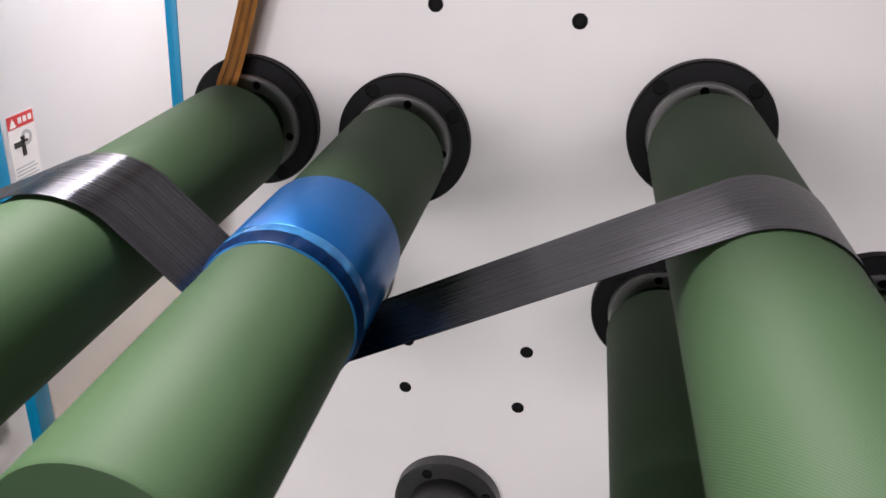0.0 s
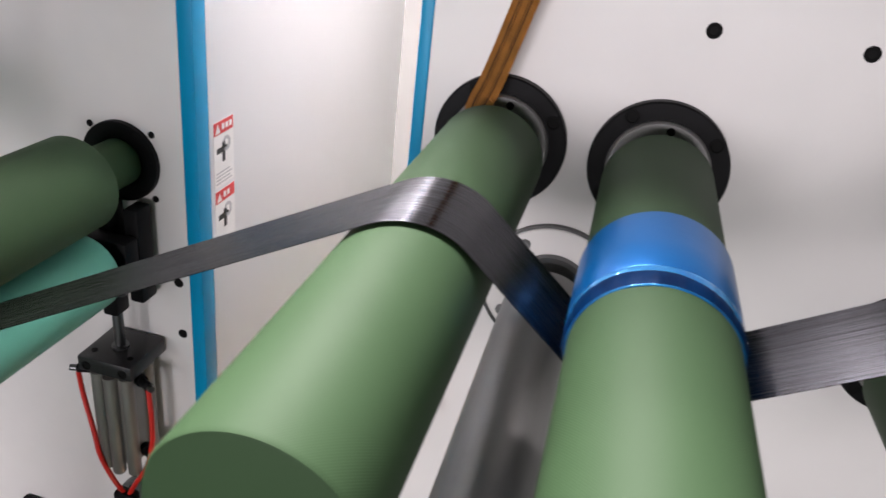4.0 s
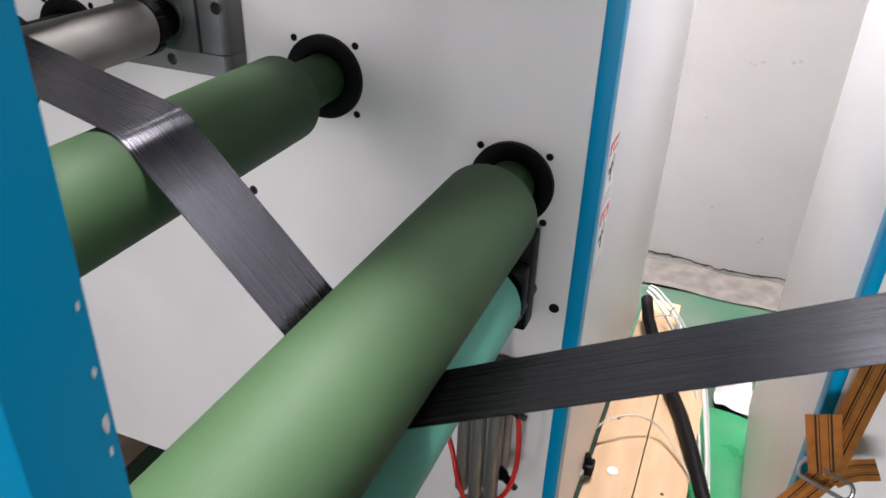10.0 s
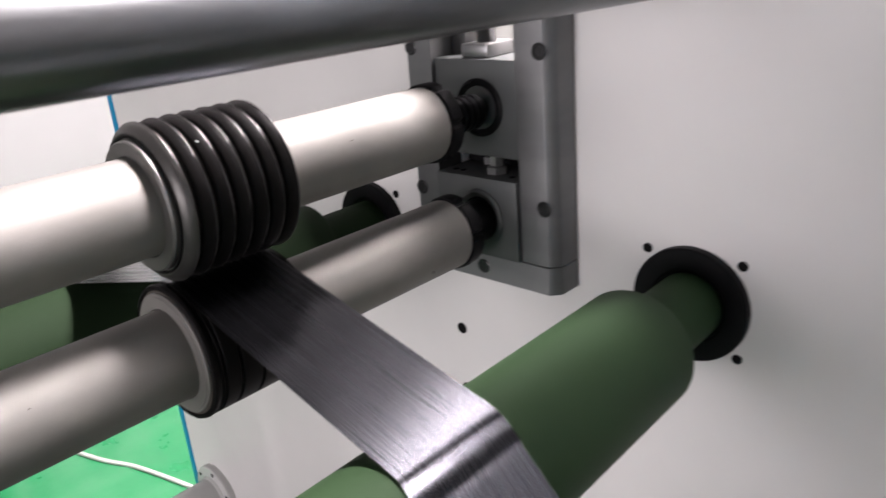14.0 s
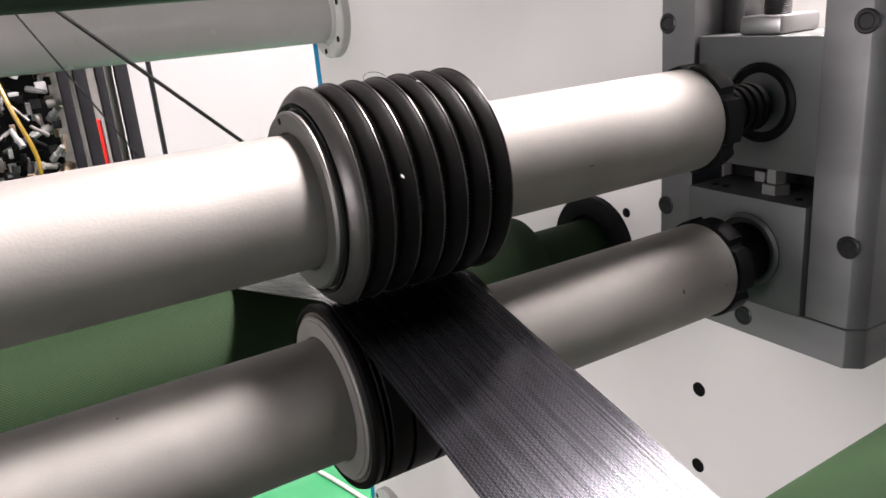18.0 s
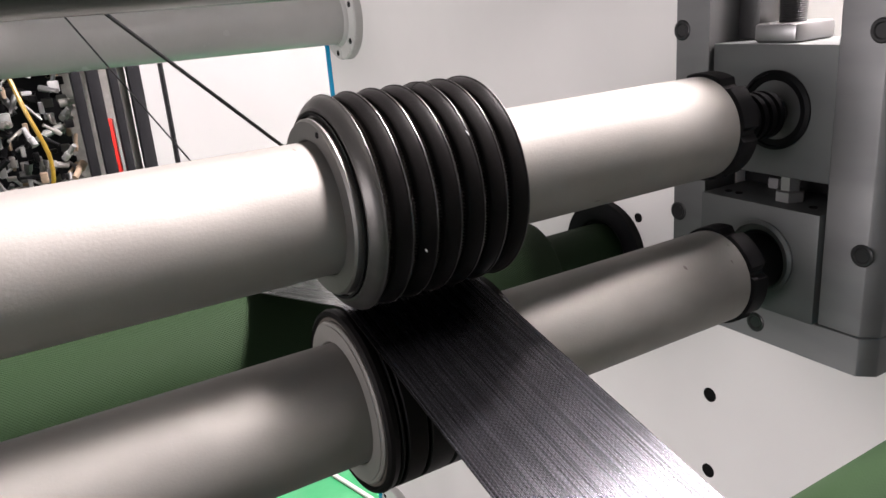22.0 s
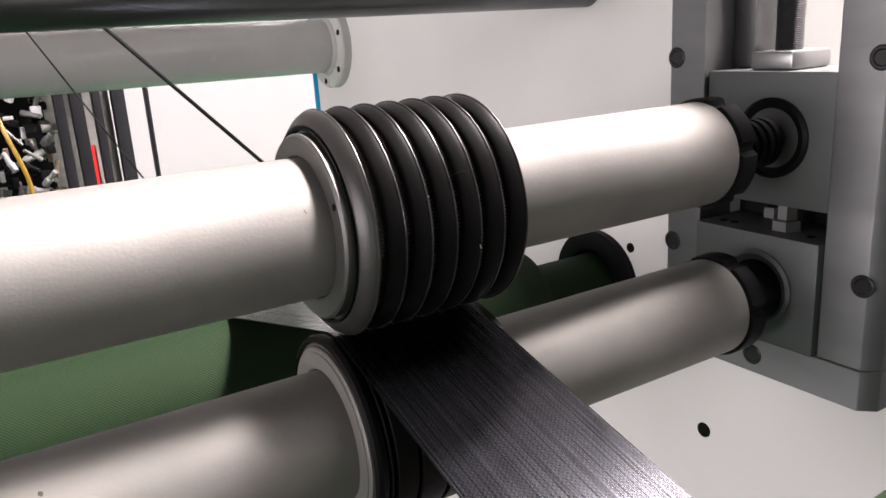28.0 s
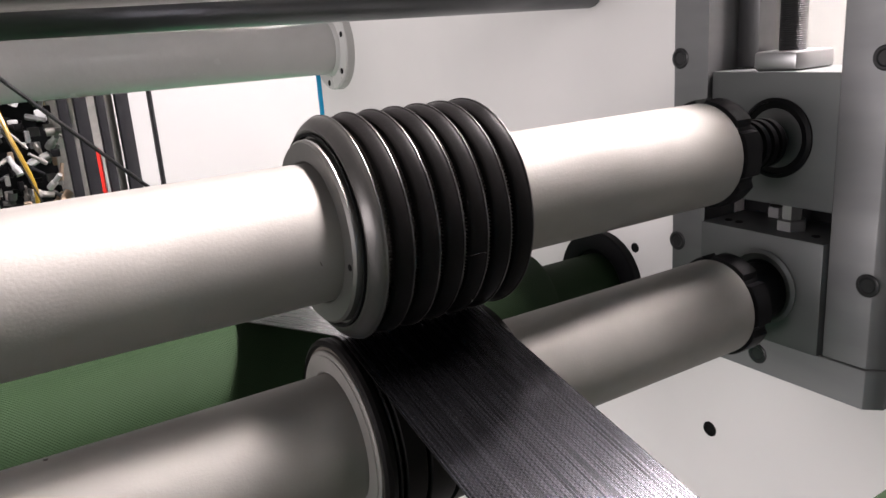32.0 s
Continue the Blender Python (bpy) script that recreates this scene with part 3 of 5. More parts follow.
for k in range(4):
    a = radians(35 + 90 * k)
    part("bolt", lathe([(0.006, 0), (0.006, 0.003), (0.0045, 0.004), (0, 0.004)], 16), M_STEEL, disc, m=Matrix.Translation((0.063 * math.cos(a), 0.063 * math.sin(a), 0.0061)))
m = aim((0.541, YR, 0.827), (0.541, -0.4, 0.827))
grey = thing("steel_roller", "dull grey brushed steel roller below the green rollers", "roller", m)
part("sleeve", lathe([(0, 0.045), (0.043, 0.045), (0.0455, 0.048), (0.0455, 0.545), (0.043, 0.548), (0, 0.548)], 72), M_BRUSHED, grey)
part("journal", lathe([(0, 0.0205), (0.022, 0.0205), (0.022, 0.046), (0, 0.046)], 32), M_STEEL, grey)
SPINS.append((grey, m, -SPEED / 0.0455))

# blue tape round the middle roller, with a creased lip
m2 = aim((0.623, YR, 0.991), (0.622, -0.4, 0.988))
tape = thing("blue_tape_wrap", "shiny blue plastic tape wrapped round a roller with creased edge", "tape", m2)
rt = 0.0525
part("wrap", lathe([(rt + 0.0002, 0.253), (rt + 0.003, 0.254), (rt + 0.0033, 0.30), (rt + 0.0033, 0.338), (rt + 0.0028, 0.3395), (rt + 0.0002, 0.3397)], 96), M_TAPE, tape)
bm = bmesh.new()
rng = random.Random(5)
ph = [rng.uniform(0, 6.28) for _ in range(4)]


def creased(rows, amp, drift):
    """Wavy rings of tape round the roller, one for each (height, place)."""
    bm, rings = bmesh.new(), []
    for j, (dr, zz, k) in enumerate(rows):
        ring = []
        for i in range(160):
            a = 2 * math.pi * i / 160
            w = 0.5 * math.sin(9 * a + ph[0]) + 0.35 * math.sin(23 * a + ph[1]) + 0.3 * math.sin(41 * a + ph[2])
            ring.append(bm.verts.new(((rt + dr + amp * w * k) * math.cos(a), (rt + dr + amp * w * k) * math.sin(a), zz + drift * w * k + 0.003 * math.sin(a + 1.0) * k)))
        rings.append(ring)
    for a, b in zip(rings, rings[1:]):
        for i in range(160):
            bm.faces.new((a[i], a[(i + 1) % 160], b[(i + 1) % 160], b[i]))
    return bm


part("folded_strip", creased(((0.0010, 0.3398, 0), (0.0034, 0.3402, 0), (0.0036, 0.3440, 0.6), (0.0030, 0.3470, 1.0)), 0.0008, 0.0020), M_FOLD, tape, "pale glossy folded strip", smooth=60)
# the lip's shading is put into its dark colour
part("creased_lip", creased(((0.0030, 0.3471, 1.0), (0.0034, 0.3496, 1.0), (0.0028, 0.3565, 0.6), (0.0012, 0.3600, 0.3)), 0.0008, 0.0020), M_LIP, tape, "creased tape edge with shade in its colour", smooth=60)
part("pale_rim", creased(((0.0012, 0.3601, 0.3), (0.0010, 0.3607, 0.3), (0.0002, 0.3612, 0.3)), 0.0008, 0.0020), M_FOLD, tape, "pale tape rim", smooth=60)
SPINS.append((tape, m2, -SPEED / rt))

# low stub shaft on the coating machine
stub = thing("shaft_hub", "dark steel flange hub with a stub shaft", "flange", aim((0.712, YR, 0.509), (0.712, YR - 1, 0.509)))
part("disc", lathe([(0, 0), (0.069, 0), (0.069, 0.016), (0.066, 0.019), (0, 0.019)], 64), M_DARK, stub)
part("shaft", lathe([(0, 0.0191), (0.047, 0.0191), (0.047, 0.052), (0.044, 0.056), (0.030, 0.056), (0.028, 0.052), (0, 0.052)], 48), M_DARK, stub)
for k in range(4):
    a = radians(30 + 90 * k)
    part("bolt", lathe([(0.0065, 0), (0.0065, 0.002), (0.004, 0.002), (0.0035, 0.0005), (0, 0.0005)], 16), M_HOLE, stub, m=Matrix.Translation((0.057 * math.cos(a), 0.057 * math.sin(a), 0.019)))

# teal press roller on its arm, and the air cylinder below
green_roller("press_roller", (-0.046, YL, 0.724), (-0.041, -0.4, 0.738), 0.0525, 0.095, 0.65, SPEED / 0.0525, M_TEAL, "teal rubber press roller on a black swing arm", 0.02)
arm = thing("swing_arm", "black steel swing arm holding the press roller", "bracket")
part("link", box(-0.082, -0.075, 0.690, 0.002, -0.045, 0.765, 0.006), M_BLACK, arm)
part("upright", box(-0.020, -0.046, 0.66, 0.002, -0.012, 0.80, 0.004), M_BLACK, arm)
part("upright", box(-0.060, -0.046, 0.66, -0.040, -0.012, 0.80, 0.004), M_BLACK, arm)
part("pivot", lathe([(0, 0), (0.012, 0), (0.012, 0.08), (0, 0.08)], 24), M_DARK, arm, m=aim((-0.01, -0.0, 0.70), (-0.01, -1, 0.70)))
part("clevis", box(-0.052, -0.062, 0.64, -0.030, -0.032, 0.70, 0.003), M_BLACK, arm)
cyl = thing("air_cylinder", "grey aluminium air cylinder with black end plate and red tubes", "air cylinder")
part("mount_plate", box(-0.082, -0.088, 0.556, 0.002, -0.003, 0.580, 0.0025), M_SATIN, cyl)
for dx in (-0.068, -0.012):
    part("bolt", lathe([(0.0068, 0), (0.0068, 0.001), (0.005, 0.001), (0.0045, 0.0002), (0, 0.0002)], 16), M_HOLE, cyl, m=aim((dx, -0.0881, 0.567), (dx, -1, 0.567)))
    part("bolt", lathe([(0.0045, 0), (0.0045, 0.0008), (0, 0.0008)], 16), M_HOLE, cyl, m=Matrix.Translation((dx, -0.068, 0.5801)))
part("piston_rod", lathe([(0, 0.58), (0.012, 0.58), (0.012, 0.584), (0.0075, 0.585), (0.0075, 0.64), (0, 0.64)], 32), M_CHROME, cyl, m=Matrix.Translation((-0.041, -0.047, 0)))
part("body", box(-0.066, -0.074, 0.385, -0.016, -0.022, 0.556, 0.004), M_CYL, cyl)
for dx, dy in ((-0.064, -0.072), (-0.018, -0.072), (-0.041, -0.077), (-0.064, -0.024), (-0.018, -0.024)):
    part("rib", lathe([(0, 0.372), (0.009, 0.372), (0.010, 0.374), (0.010, 0.548), (0, 0.548)], 24), M_CYL, cyl, m=Matrix.Translation((dx, dy, 0)))
for a, b in (((-0.066, -0.05, 0.535), (-0.105, -0.062, 0.535)), ((-0.014, -0.05, 0.533), (0.012, -0.066, 0.537)), ((-0.014, -0.05, 0.405), (0.010, -0.068, 0.407))):
    fit = part("fitting", lathe([(0, 0), (0.009, 0), (0.009, 0.012), (0.0065, 0.013), (0.0065, (Vector(b) - Vector(a)).length), (0.004, (Vector(b) - Vector(a)).length + 0.002), (0, (Vector(b) - Vector(a)).length + 0.002)], 20), M_BLACK, cyl, m=aim(a, b))
    d = (Vector(b) - Vector(a)).normalized()
    part("screw_tip", lathe([(0, 0), (0.0048, 0), (0.0048, 0.009), (0, 0.009)], 14), M_CHROME, fit, m=Matrix.Translation((0, 0, (Vector(b) - Vector(a)).length + 0.002)))
part("tube", tube([(-0.105, -0.062, 0.528), (-0.098, -0.066, 0.49), (-0.078, -0.078, 0.44), (-0.066, -0.085, 0.40), (-0.055, -0.075, 0.345), (-0.052, -0.062, 0.312)], 0.0038), M_RED, cyl, "red plastic air tube")
part("tube", tube([(0.010, -0.064, 0.530), (0.016, -0.07, 0.49), (0.016, -0.074, 0.44), (0.006, -0.076, 0.395), (-0.022, -0.07, 0.345), (-0.040, -0.062, 0.312)], 0.0038), M_RED, cyl, "red plastic air tube")
part("y_fitting", box(-0.066, -0.07, 0.275, -0.030, -0.05, 0.312, 0.005), M_BLACK, cyl)
part("tube", tube([(-0.048, -0.06, 0.28), (-0.052, -0.05, 0.22), (-0.075, -0.02, 0.14), (-0.1, 0.06, 0.11)], 0.004), M_BLACK, cyl)
disc2 = thing("end_disc", "round brushed steel end disc on the machine plate", "flange", aim((-0.026, YL, 0.215), (-0.026, -1, 0.215)))
part("disc", lathe([(0, 0), (0.083, 0), (0.083, 0.008), (0.081, 0.010), (0.06, 0.010), (0.058, 0.007), (0, 0.007)], 64), M_STEEL, disc2)
for k in range(6):
    a = radians(60 * k + 15)
    part("bolt", lathe([(0.005, 0), (0.005, 0.0008), (0.0035, 0.0008), (0, 0.0003)], 14), M_HOLE, disc2, m=Matrix.Translation((0.07 * math.cos(a), 0.07 * math.sin(a), 0.010)))

# ---- nip rollers and their bearing block ----
NX, NUZ, NLZ, NR = -0.522, 1.1175, 1.005, 0.0345


def slotted_collar(r, slot, z0, z1, n):
    """A round nut with n slots cut into its rim."""
    bm = bmesh.new()
    steps = 12 * n
    rows = []
    for rr, z in ((0.0, z0), (1.0 - 0.03, z0), (1.0, z0 + 0.0012), (1.0, z1 - 0.001), (0.985, z1), (0.0, z1)):
        row = []
        for i in range(steps):
            a = 2 * math.pi * i / steps
            rad = rr * (slot if i % 12 in (0, 1) else r)
            row.append(bm.verts.new((rad * math.cos(a), rad * math.sin(a), z)))
        rows.append(row)
    for a, b in zip(rows, rows[1:]):
        for i in range(steps):
            bm.faces.new((a[i], a[(i + 1) % steps], b[(i + 1) % steps], b[i]))
    bmesh.ops.remove_doubles(bm, verts=bm.verts, dist=1e-6)
    return bm


def nip_roller(z, turn, upper):
    m = aim((NX, YL, z), (NX, -1, z))
    ob = thing("nip_roller", "satin metal nip roller with ribbed black rubber rings" if upper else "satin metal nip roller with a grooved black rubber sleeve", "roller", m, "nip rollers")
    e0, e1 = (0.098, 0.113) if upper else (0.080, 0.095)
    part("barrel", lathe([(0, e1), (NR - 0.0015, e1), (NR, e1 + 0.0015), (NR, 0.70), (0, 0.70)], 96), M_ALU, ob)
    part("lock_nut", slotted_collar(NR + 0.0024, NR - 0.0012, e0, e1 - 0.0002, 6), M_BLACK, ob, "black slotted lock nut")
    if upper:
        prof = [(0, 0.0)]
        for k in range(6):
            zz = 0.045 + 0.0085 * k
            prof += [(0.0145, zz), (0.0175, zz + 0.001), (0.0175, zz + 0.0055), (0.0145, zz + 0.0065)]
        part("threaded_shaft", lathe(prof + [(0.0145, e0 + 0.001), (0, e0 + 0.001)], 40), M_BLACK, ob)
    else:
        part("shaft", lathe([(0, 0), (0.022, 0), (0.022, e0 + 0.001), (0, e0 + 0.001)], 40), M_BLACK, ob)
    a, b = 0.297, 0.392
    if upper:
        part("hub", lathe([(NR, a + 0.003), (0.0470, a + 0.003), (0.0470, b - 0.004), (0.0458, b - 0.004), (0.0458, b + 0.0012), (0.0446, b + 0.0025), (NR + 0.0012, b + 0.0025), (NR + 0.0004, b + 0.0018)], 96), M_HUB, ob, "dull steel hub face")
        part("seal_groove", lathe([(0.0471, b - 0.006), (0.0484, b - 0.006), (0.0484, b - 0.0012), (0.0471, b - 0.0012), (0.0471, b - 0.006)], 72), M_HOLE, ob)
        n = 7
        pitch = (b - a) / n
        for k in range(n):
            z0 = a + pitch * k
            # a cup that flares away from its near foot to a sharp far edge
            near, far = z0 + pitch - (0.0022 if k == n - 1 else 0.0014), z0 + 0.0040
            foot = 0.0500 if k == n - 1 else 0.0528
            ring = [(0.0476, far + 0.0008), (0.0520, far + 0.0006), (0.0556, far + 0.0002), (0.0563, far + 0.0002), (0.0563, far + 0.0008)]
            for q in range(9):
                t = q / 8
                ring.append((0.0560 - (0.0560 - foot - 0.0012) * t ** (1.6 if k == n - 1 else 1.6), far + 0.0012 + (near - far - 0.0022) * t))
            ring += [(foot + 0.0004, near - 0.0003), (foot - 0.0006, near), (0.0486 if k == n - 1 else 0.0476, near - 0.0004)]
            part("lip_seal", lathe(ring[::-1], 96), M_RUBBER2 if k == n - 1 else M_RUBBER, ob, "worn grey outer lip" if k == n - 1 else "", smooth=24)
            part("polished_edge", lathe([(0.0560, far + 0.0008), (0.0566, far + 0.0006), (0.0566, far + 0.0002), (0.0560, far)], 96), M_EDGE, ob, "thin polished lip edge")
            if k:
                coil = bmesh.new()
                turns = 170
                wire = []
                for i in range(turns * 4):
                    u = 2 * math.pi * i / (turns * 4)
                    w = math.pi * 0.5 * i
                    rad = 0.0520 + 0.0008 * math.cos(w)
                    wire.append((rad * math.cos(u), rad * math.sin(u), z0 + 0.0006 + 0.0008 * math.sin(w)))
                rows = [[coil.verts.new((x * (1 + o), y * (1 + o), zz + d)) for o, d in ((0.007, 0.0), (-0.007, 0.00035), (-0.007, -0.00035))] for x, y, zz in wire]
                for p, q in zip(rows, rows[1:] + rows[:1]):
                    for e in range(3):
                        coil.faces.new((p[e], p[(e + 1) % 3], q[(e + 1) % 3], q[e]))
                part("garter_spring", coil, M_SPRING, ob, "fine coiled steel spring")
    else:
        part("hub", lathe([(NR, a), (0.0468, a), (0.0468, b + 0.0002), (0.0460, b + 0.0010), (0.0445, b + 0.0010), (0.0443, b + 0.0016), (NR + 0.0012, b + 0.0016), (NR + 0.0004, b + 0.0008)], 96), M_ALU, ob, "bright metal hub face")
        part("lip", lathe([(0.0488, b - 0.006), (0.0524, b - 0.006), (0.0530, b - 0.003), (0.0522, b - 0.0008), (0.0500, b + 0.0004), (0.0488, b - 0.0006), (0.0488, b - 0.006)], 96), M_RUBBER, ob)
        part("retainer", lathe([(0.0469, b - 0.004), (0.0487, b - 0.004), (0.0487, b - 0.0012), (0.0469, b - 0.0012), (0.0469, b - 0.004)], 72), M_CHIP, ob, "brown stained retaining ring")
        edges = (a, a + 0.030, a + 0.053, a + 0.071, a + 0.0848, b - 0.0065)
        for z0, z1 in zip(edges, edges[1:]):
            part("rubber_ring", lathe([(0.0469, z0 + 0.0008), (0.0515, z0 + 0.0008), (0.0525, z0 + 0.0016), (0.0525, z1 - 0.0016), (0.0515, z1 - 0.0008), (0.0469, z1 - 0.0008)], 96), M_RUBBER, ob)
    SPINS.append((ob, m, turn * SPEED / (0.056 if upper else 0.0535)))
    return ob


upper_nip = nip_roller(NUZ, -1, True)
lower_nip = nip_roller(NLZ, 1, False)


def on_roller(roller, t, p):
    """A point in the roller's own space, given where it lies at a time."""
    m, w = next((m, w) for ob, m, w in SPINS if ob is roller)
    return (m @ Matrix.Rotation(w * t, 4, "Z")).inverted() @ Vector(p)


pin_at = on_roller(upper_nip, 24, (NX + 0.0415 * math.cos(0.955), -0.3945, NUZ + 0.0415 * math.sin(0.955)))
part("hub_pin", lathe([(0.0016, 0), (0.0016, 0.0005), (0, 0.0005)], 12), M_HOLE, upper_nip, m=Matrix.Translation((pin_at.x, pin_at.y, 0.3944)))
hair = [on_roller(upper_nip, 20, (-0.520 - 0.003 * math.sin(a), -0.337 - 0.0065 * math.cos(a), 1.1738 + 0.0042 * math.sin(a))) for a in [0.16 * k for k in range(20)]]
part("lint_hair", tube(hair, 0.00018, 6), M_RUBBER, upper_nip, "loose black fibre loop")


def chip(roller, t, p, name, mat, long, wide, seed, twist=0.0):
    """A small ragged patch lying on the roller's skin."""
    q = on_roller(roller, t, p)
    rad, a0 = math.hypot(q.x, q.y) + 0.0002, math.atan2(q.y, q.x)
    rng = random.Random(seed)
    bm = bmesh.new()
    ring = []
    for k in range(9):
        a = 2 * math.pi * k / 9
        u, v = long * rng.uniform(0.5, 1) * math.cos(a), wide * rng.uniform(0.5, 1) * math.sin(a)
        u, v = u * math.cos(twist) - v * math.sin(twist), u * math.sin(twist) + v * math.cos(twist)
        ring.append(bm.verts.new((rad * math.cos(a0 + u / rad), rad * math.sin(a0 + u / rad), q.z + v)))
    bm.faces.new(ring)
    return part(name, bm, mat, roller, smooth=0)


for k, (roller, t, p, long, wide, twist) in enumerate((
        (lower_nip, 20, (-0.4907, -0.1514, 1.0226), 0.0026, 0.0016, 0.5), (lower_nip, 20, (-0.4937, -0.104, 1.0278), 0.0012, 0.0007, 0.0), (lower_nip, 20, (-0.4886, -0.1095, 1.0168), 0.0022, 0.0005, 0.2),
        (upper_nip, 28, (-0.4902, -0.4056, 1.1314), 0.0022, 0.0004, 0.4), (lower_nip, 28, (-0.5005, -0.5284, 1.035), 0.0016, 0.0018, 0.0), (upper_nip, 15, (-0.4885, -0.2286, 1.1263), 0.0006, 0.0035, 0.0),
        (upper_nip, 28, (-0.4950, -0.58, 1.1385), 0.0005, 0.004, 0.2), (lower_nip, 14, (-0.492, -0.50, 1.025), 0.0008, 0.001, 0.0))):
    chip(roller, t, p, "wear_mark", M_CHIP, long, wide, 40 + k, twist)
chip(upper_nip, 20, (-0.466, -0.362, 1.1167), "lint_fleck", M_LABEL, 0.0016, 0.0007, 70, 0.6)
chip(upper_nip, 20, (-0.4888, -0.3291, 1.1631), "lint_fleck", M_LABEL, 0.0028, 0.0003, 71, 0.3)

block = thing("bearing_block", "grey machined steel bearing block with two sliding blocks", "bearing block")


def rail(x0, x1, z0, z1):
    bm = bmesh.new()
    c = 0.010
    pts = [(x0, -0.001), (x0, -0.038), (x1 - c * (x1 > -0.5), -0.038), (x1, -0.038 + c * (x1 > -0.5)), (x1, -0.001)]
    f = bm.faces.new([bm.verts.new((x, y, z0)) for x, y in pts])
    ex = bmesh.ops.extrude_face_region(bm, geom=[f])
    bmesh.ops.translate(bm, vec=(0, 0, z1 - z0), verts=[v for v in ex["geom"] if isinstance(v, bmesh.types.BMVert)])
    bmesh.ops.bevel(bm, geom=bm.edges[:], offset=0.0008, segments=1, affect="EDGES")
    return bm


# rails end low, out of view, to let lamp light reach the barrels
part("rail", rail(-0.4735, -0.4315, 0.9655, 1.40), M_STEEL, block)
part("rail", rail(-0.614, -0.5805, 0.9655, 1.40), M_STEEL, block)
part("foot_bar", rail(-0.614, -0.4315, 0.935, 0.965), M_STEEL, block)
part("slide_block", box(-0.5795, -0.043, 0.9655, -0.4745, 0.028, 1.0495, 0.0012), M_SLIDE, block, "darker grey sliding block")
part("slide_block", box(-0.5795, -0.034, 1.070, -0.4745, 0.028, 1.166, 0.0012), M_SLIDE, block, "darker grey sliding block")
part("top_bar", box(-0.614, -0.038, 1.4005, -0.4315, -0.001, 1.415, 0.001), M_STEEL, block)
for x, z in ((-0.445, 1.175), (-0.4445, 1.026), (-0.608, 1.0265), (-0.6075, 1.1765), (-0.526, 0.950), (-0.445, 1.33), (-0.608, 1.33)):
    screw(block, x, -0.038, z, 0.0070, "bolt_hole", M_SATIN)
part("guide_strip", box(-0.5795, -0.006, 1.1665, -0.560, 0.020, 1.389, 0.001), M_DARK, block, "dark steel guide strip")
for z in (1.119, 1.008):
    y0 = -0.034 if z > 1.05 else -0.043
    part("bearing_ring", lathe([(0.0215, 0), (0.0290, 0), (0.0290, 0.0015), (0.0262, 0.003), (0.0262, 0.0012), (0.0215, 0.0012)], 56), M_BLACK if z > 1.05 else M_SLIDE, block, m=aim((NX, y0, z), (NX, -1, z)))
    part("bearing_seal", lathe([(0, 0), (0.0214, 0), (0.0214, 0.001), (0, 0.001)], 48), M_STEEL if z > 1.05 else M_BLACK, block, m=aim((NX, y0, z), (NX, -1, z)))
part("hex_screw", lathe([(0, 1.0496), (0.011, 1.0496), (0.011, 1.057), (0.0095, 1.058), (0.0075, 1.058), (0.0075, 1.0695), (0, 1.0695)], 6), M_BRIGHT, block, m=Matrix.Translation((-0.515, -0.02, 0)), smooth=10)
part("hex_screw", lathe([(0, 1.0496), (0.009, 1.0496), (0.009, 1.057), (0.0085, 1.058), (0, 1.058)], 6), M_STEEL, block, m=Matrix.Translation((-0.545, 0.008, 0)), smooth=10)
for sx in (-0.565, -0.555, -0.49):
    part("pin_hole", lathe([(0.003, 0), (0.003, 0.0006), (0, 0.0006)], 12), M_HOLE, block, m=Matrix.Translation((sx, -0.028, 1.0496)))
part("back_bar", box(-0.5795, 0.010, 1.0497, -0.4745, 0.028, 1.0698), M_BLACK, block)
part("jack_nut", box(-0.548, -0.028, 1.1662, -0.513, 0.018, 1.1795, 0.0025), M_BRIGHT, block, "bright steel jack nut plate")
prof = [(0, 1.1796)]
for k in range(69):
    zz = 1.1796 + 0.003 * k
    prof += [(0.0092, zz), (0.0098, zz + 0.0007), (0.0092, zz + 0.0015), (0.0098, zz + 0.0022)]
part("jack_screw", lathe(prof + [(0, 1.3895)], 24), M_DARK, block, "threaded steel jack screw", m=Matrix.Translation((-0.530, -0.008, 0)))

# ---- tie bar, cream tubes, lever ----
for p0, p1 in (((-0.303, YL, 1.2445), (-0.338, -0.4, 1.2415)), ((-0.7537, YL, 1.2466), (-0.7537, -0.4, 1.2466))):
    tie = thing("tie_bar", "polished steel tie bar between the machine plates", "bar", aim(p0, p1), "tie bars")
    part("rod", lathe([(0, 0.0), (0.0225, 0.0), (0.024, 0.0015), (0.024, 0.752), (0, 0.752)], 72), M_CHROME, tie)
for tx, tz, nm in ((-1.346, 1.2005, "upper"), (-1.335, 0.245, "lower")):
    tb = thing("cross_tube", "cream painted cross tube with a bolted round flange", "tube", aim((tx, YL, tz), (tx, -1, tz)), "cross tubes")
    part("pipe", lathe([(0, 0.0155), (0.041, 0.0155), (0.041, 0.73), (0, 0.73)], 64), M_TUBE, tb)
    tflange = part("flange", lathe([(0, 0), (0.066, 0), (0.066, 0.012), (0.064, 0.0145), (0, 0.0145)], 64), M_TUBE, tb)
    part("weld", lathe([(0.0411, 0.0146), (0.045, 0.0146), (0.0435, 0.018), (0.0411, 0.0205), (0.0411, 0.0146)], 48), M_TUBE, tb)
    for k in range(6):
        a = radians(60 * k + 20)
        part("bolt", lathe([(0.0045, 0), (0.0045, 0.0008), (0.0032, 0.0008), (0, 0.0003)], 14), M_HOLE, tflange, m=Matrix.Translation((0.056 * math.cos(a), 0.056 * math.sin(a), 0.0146)))
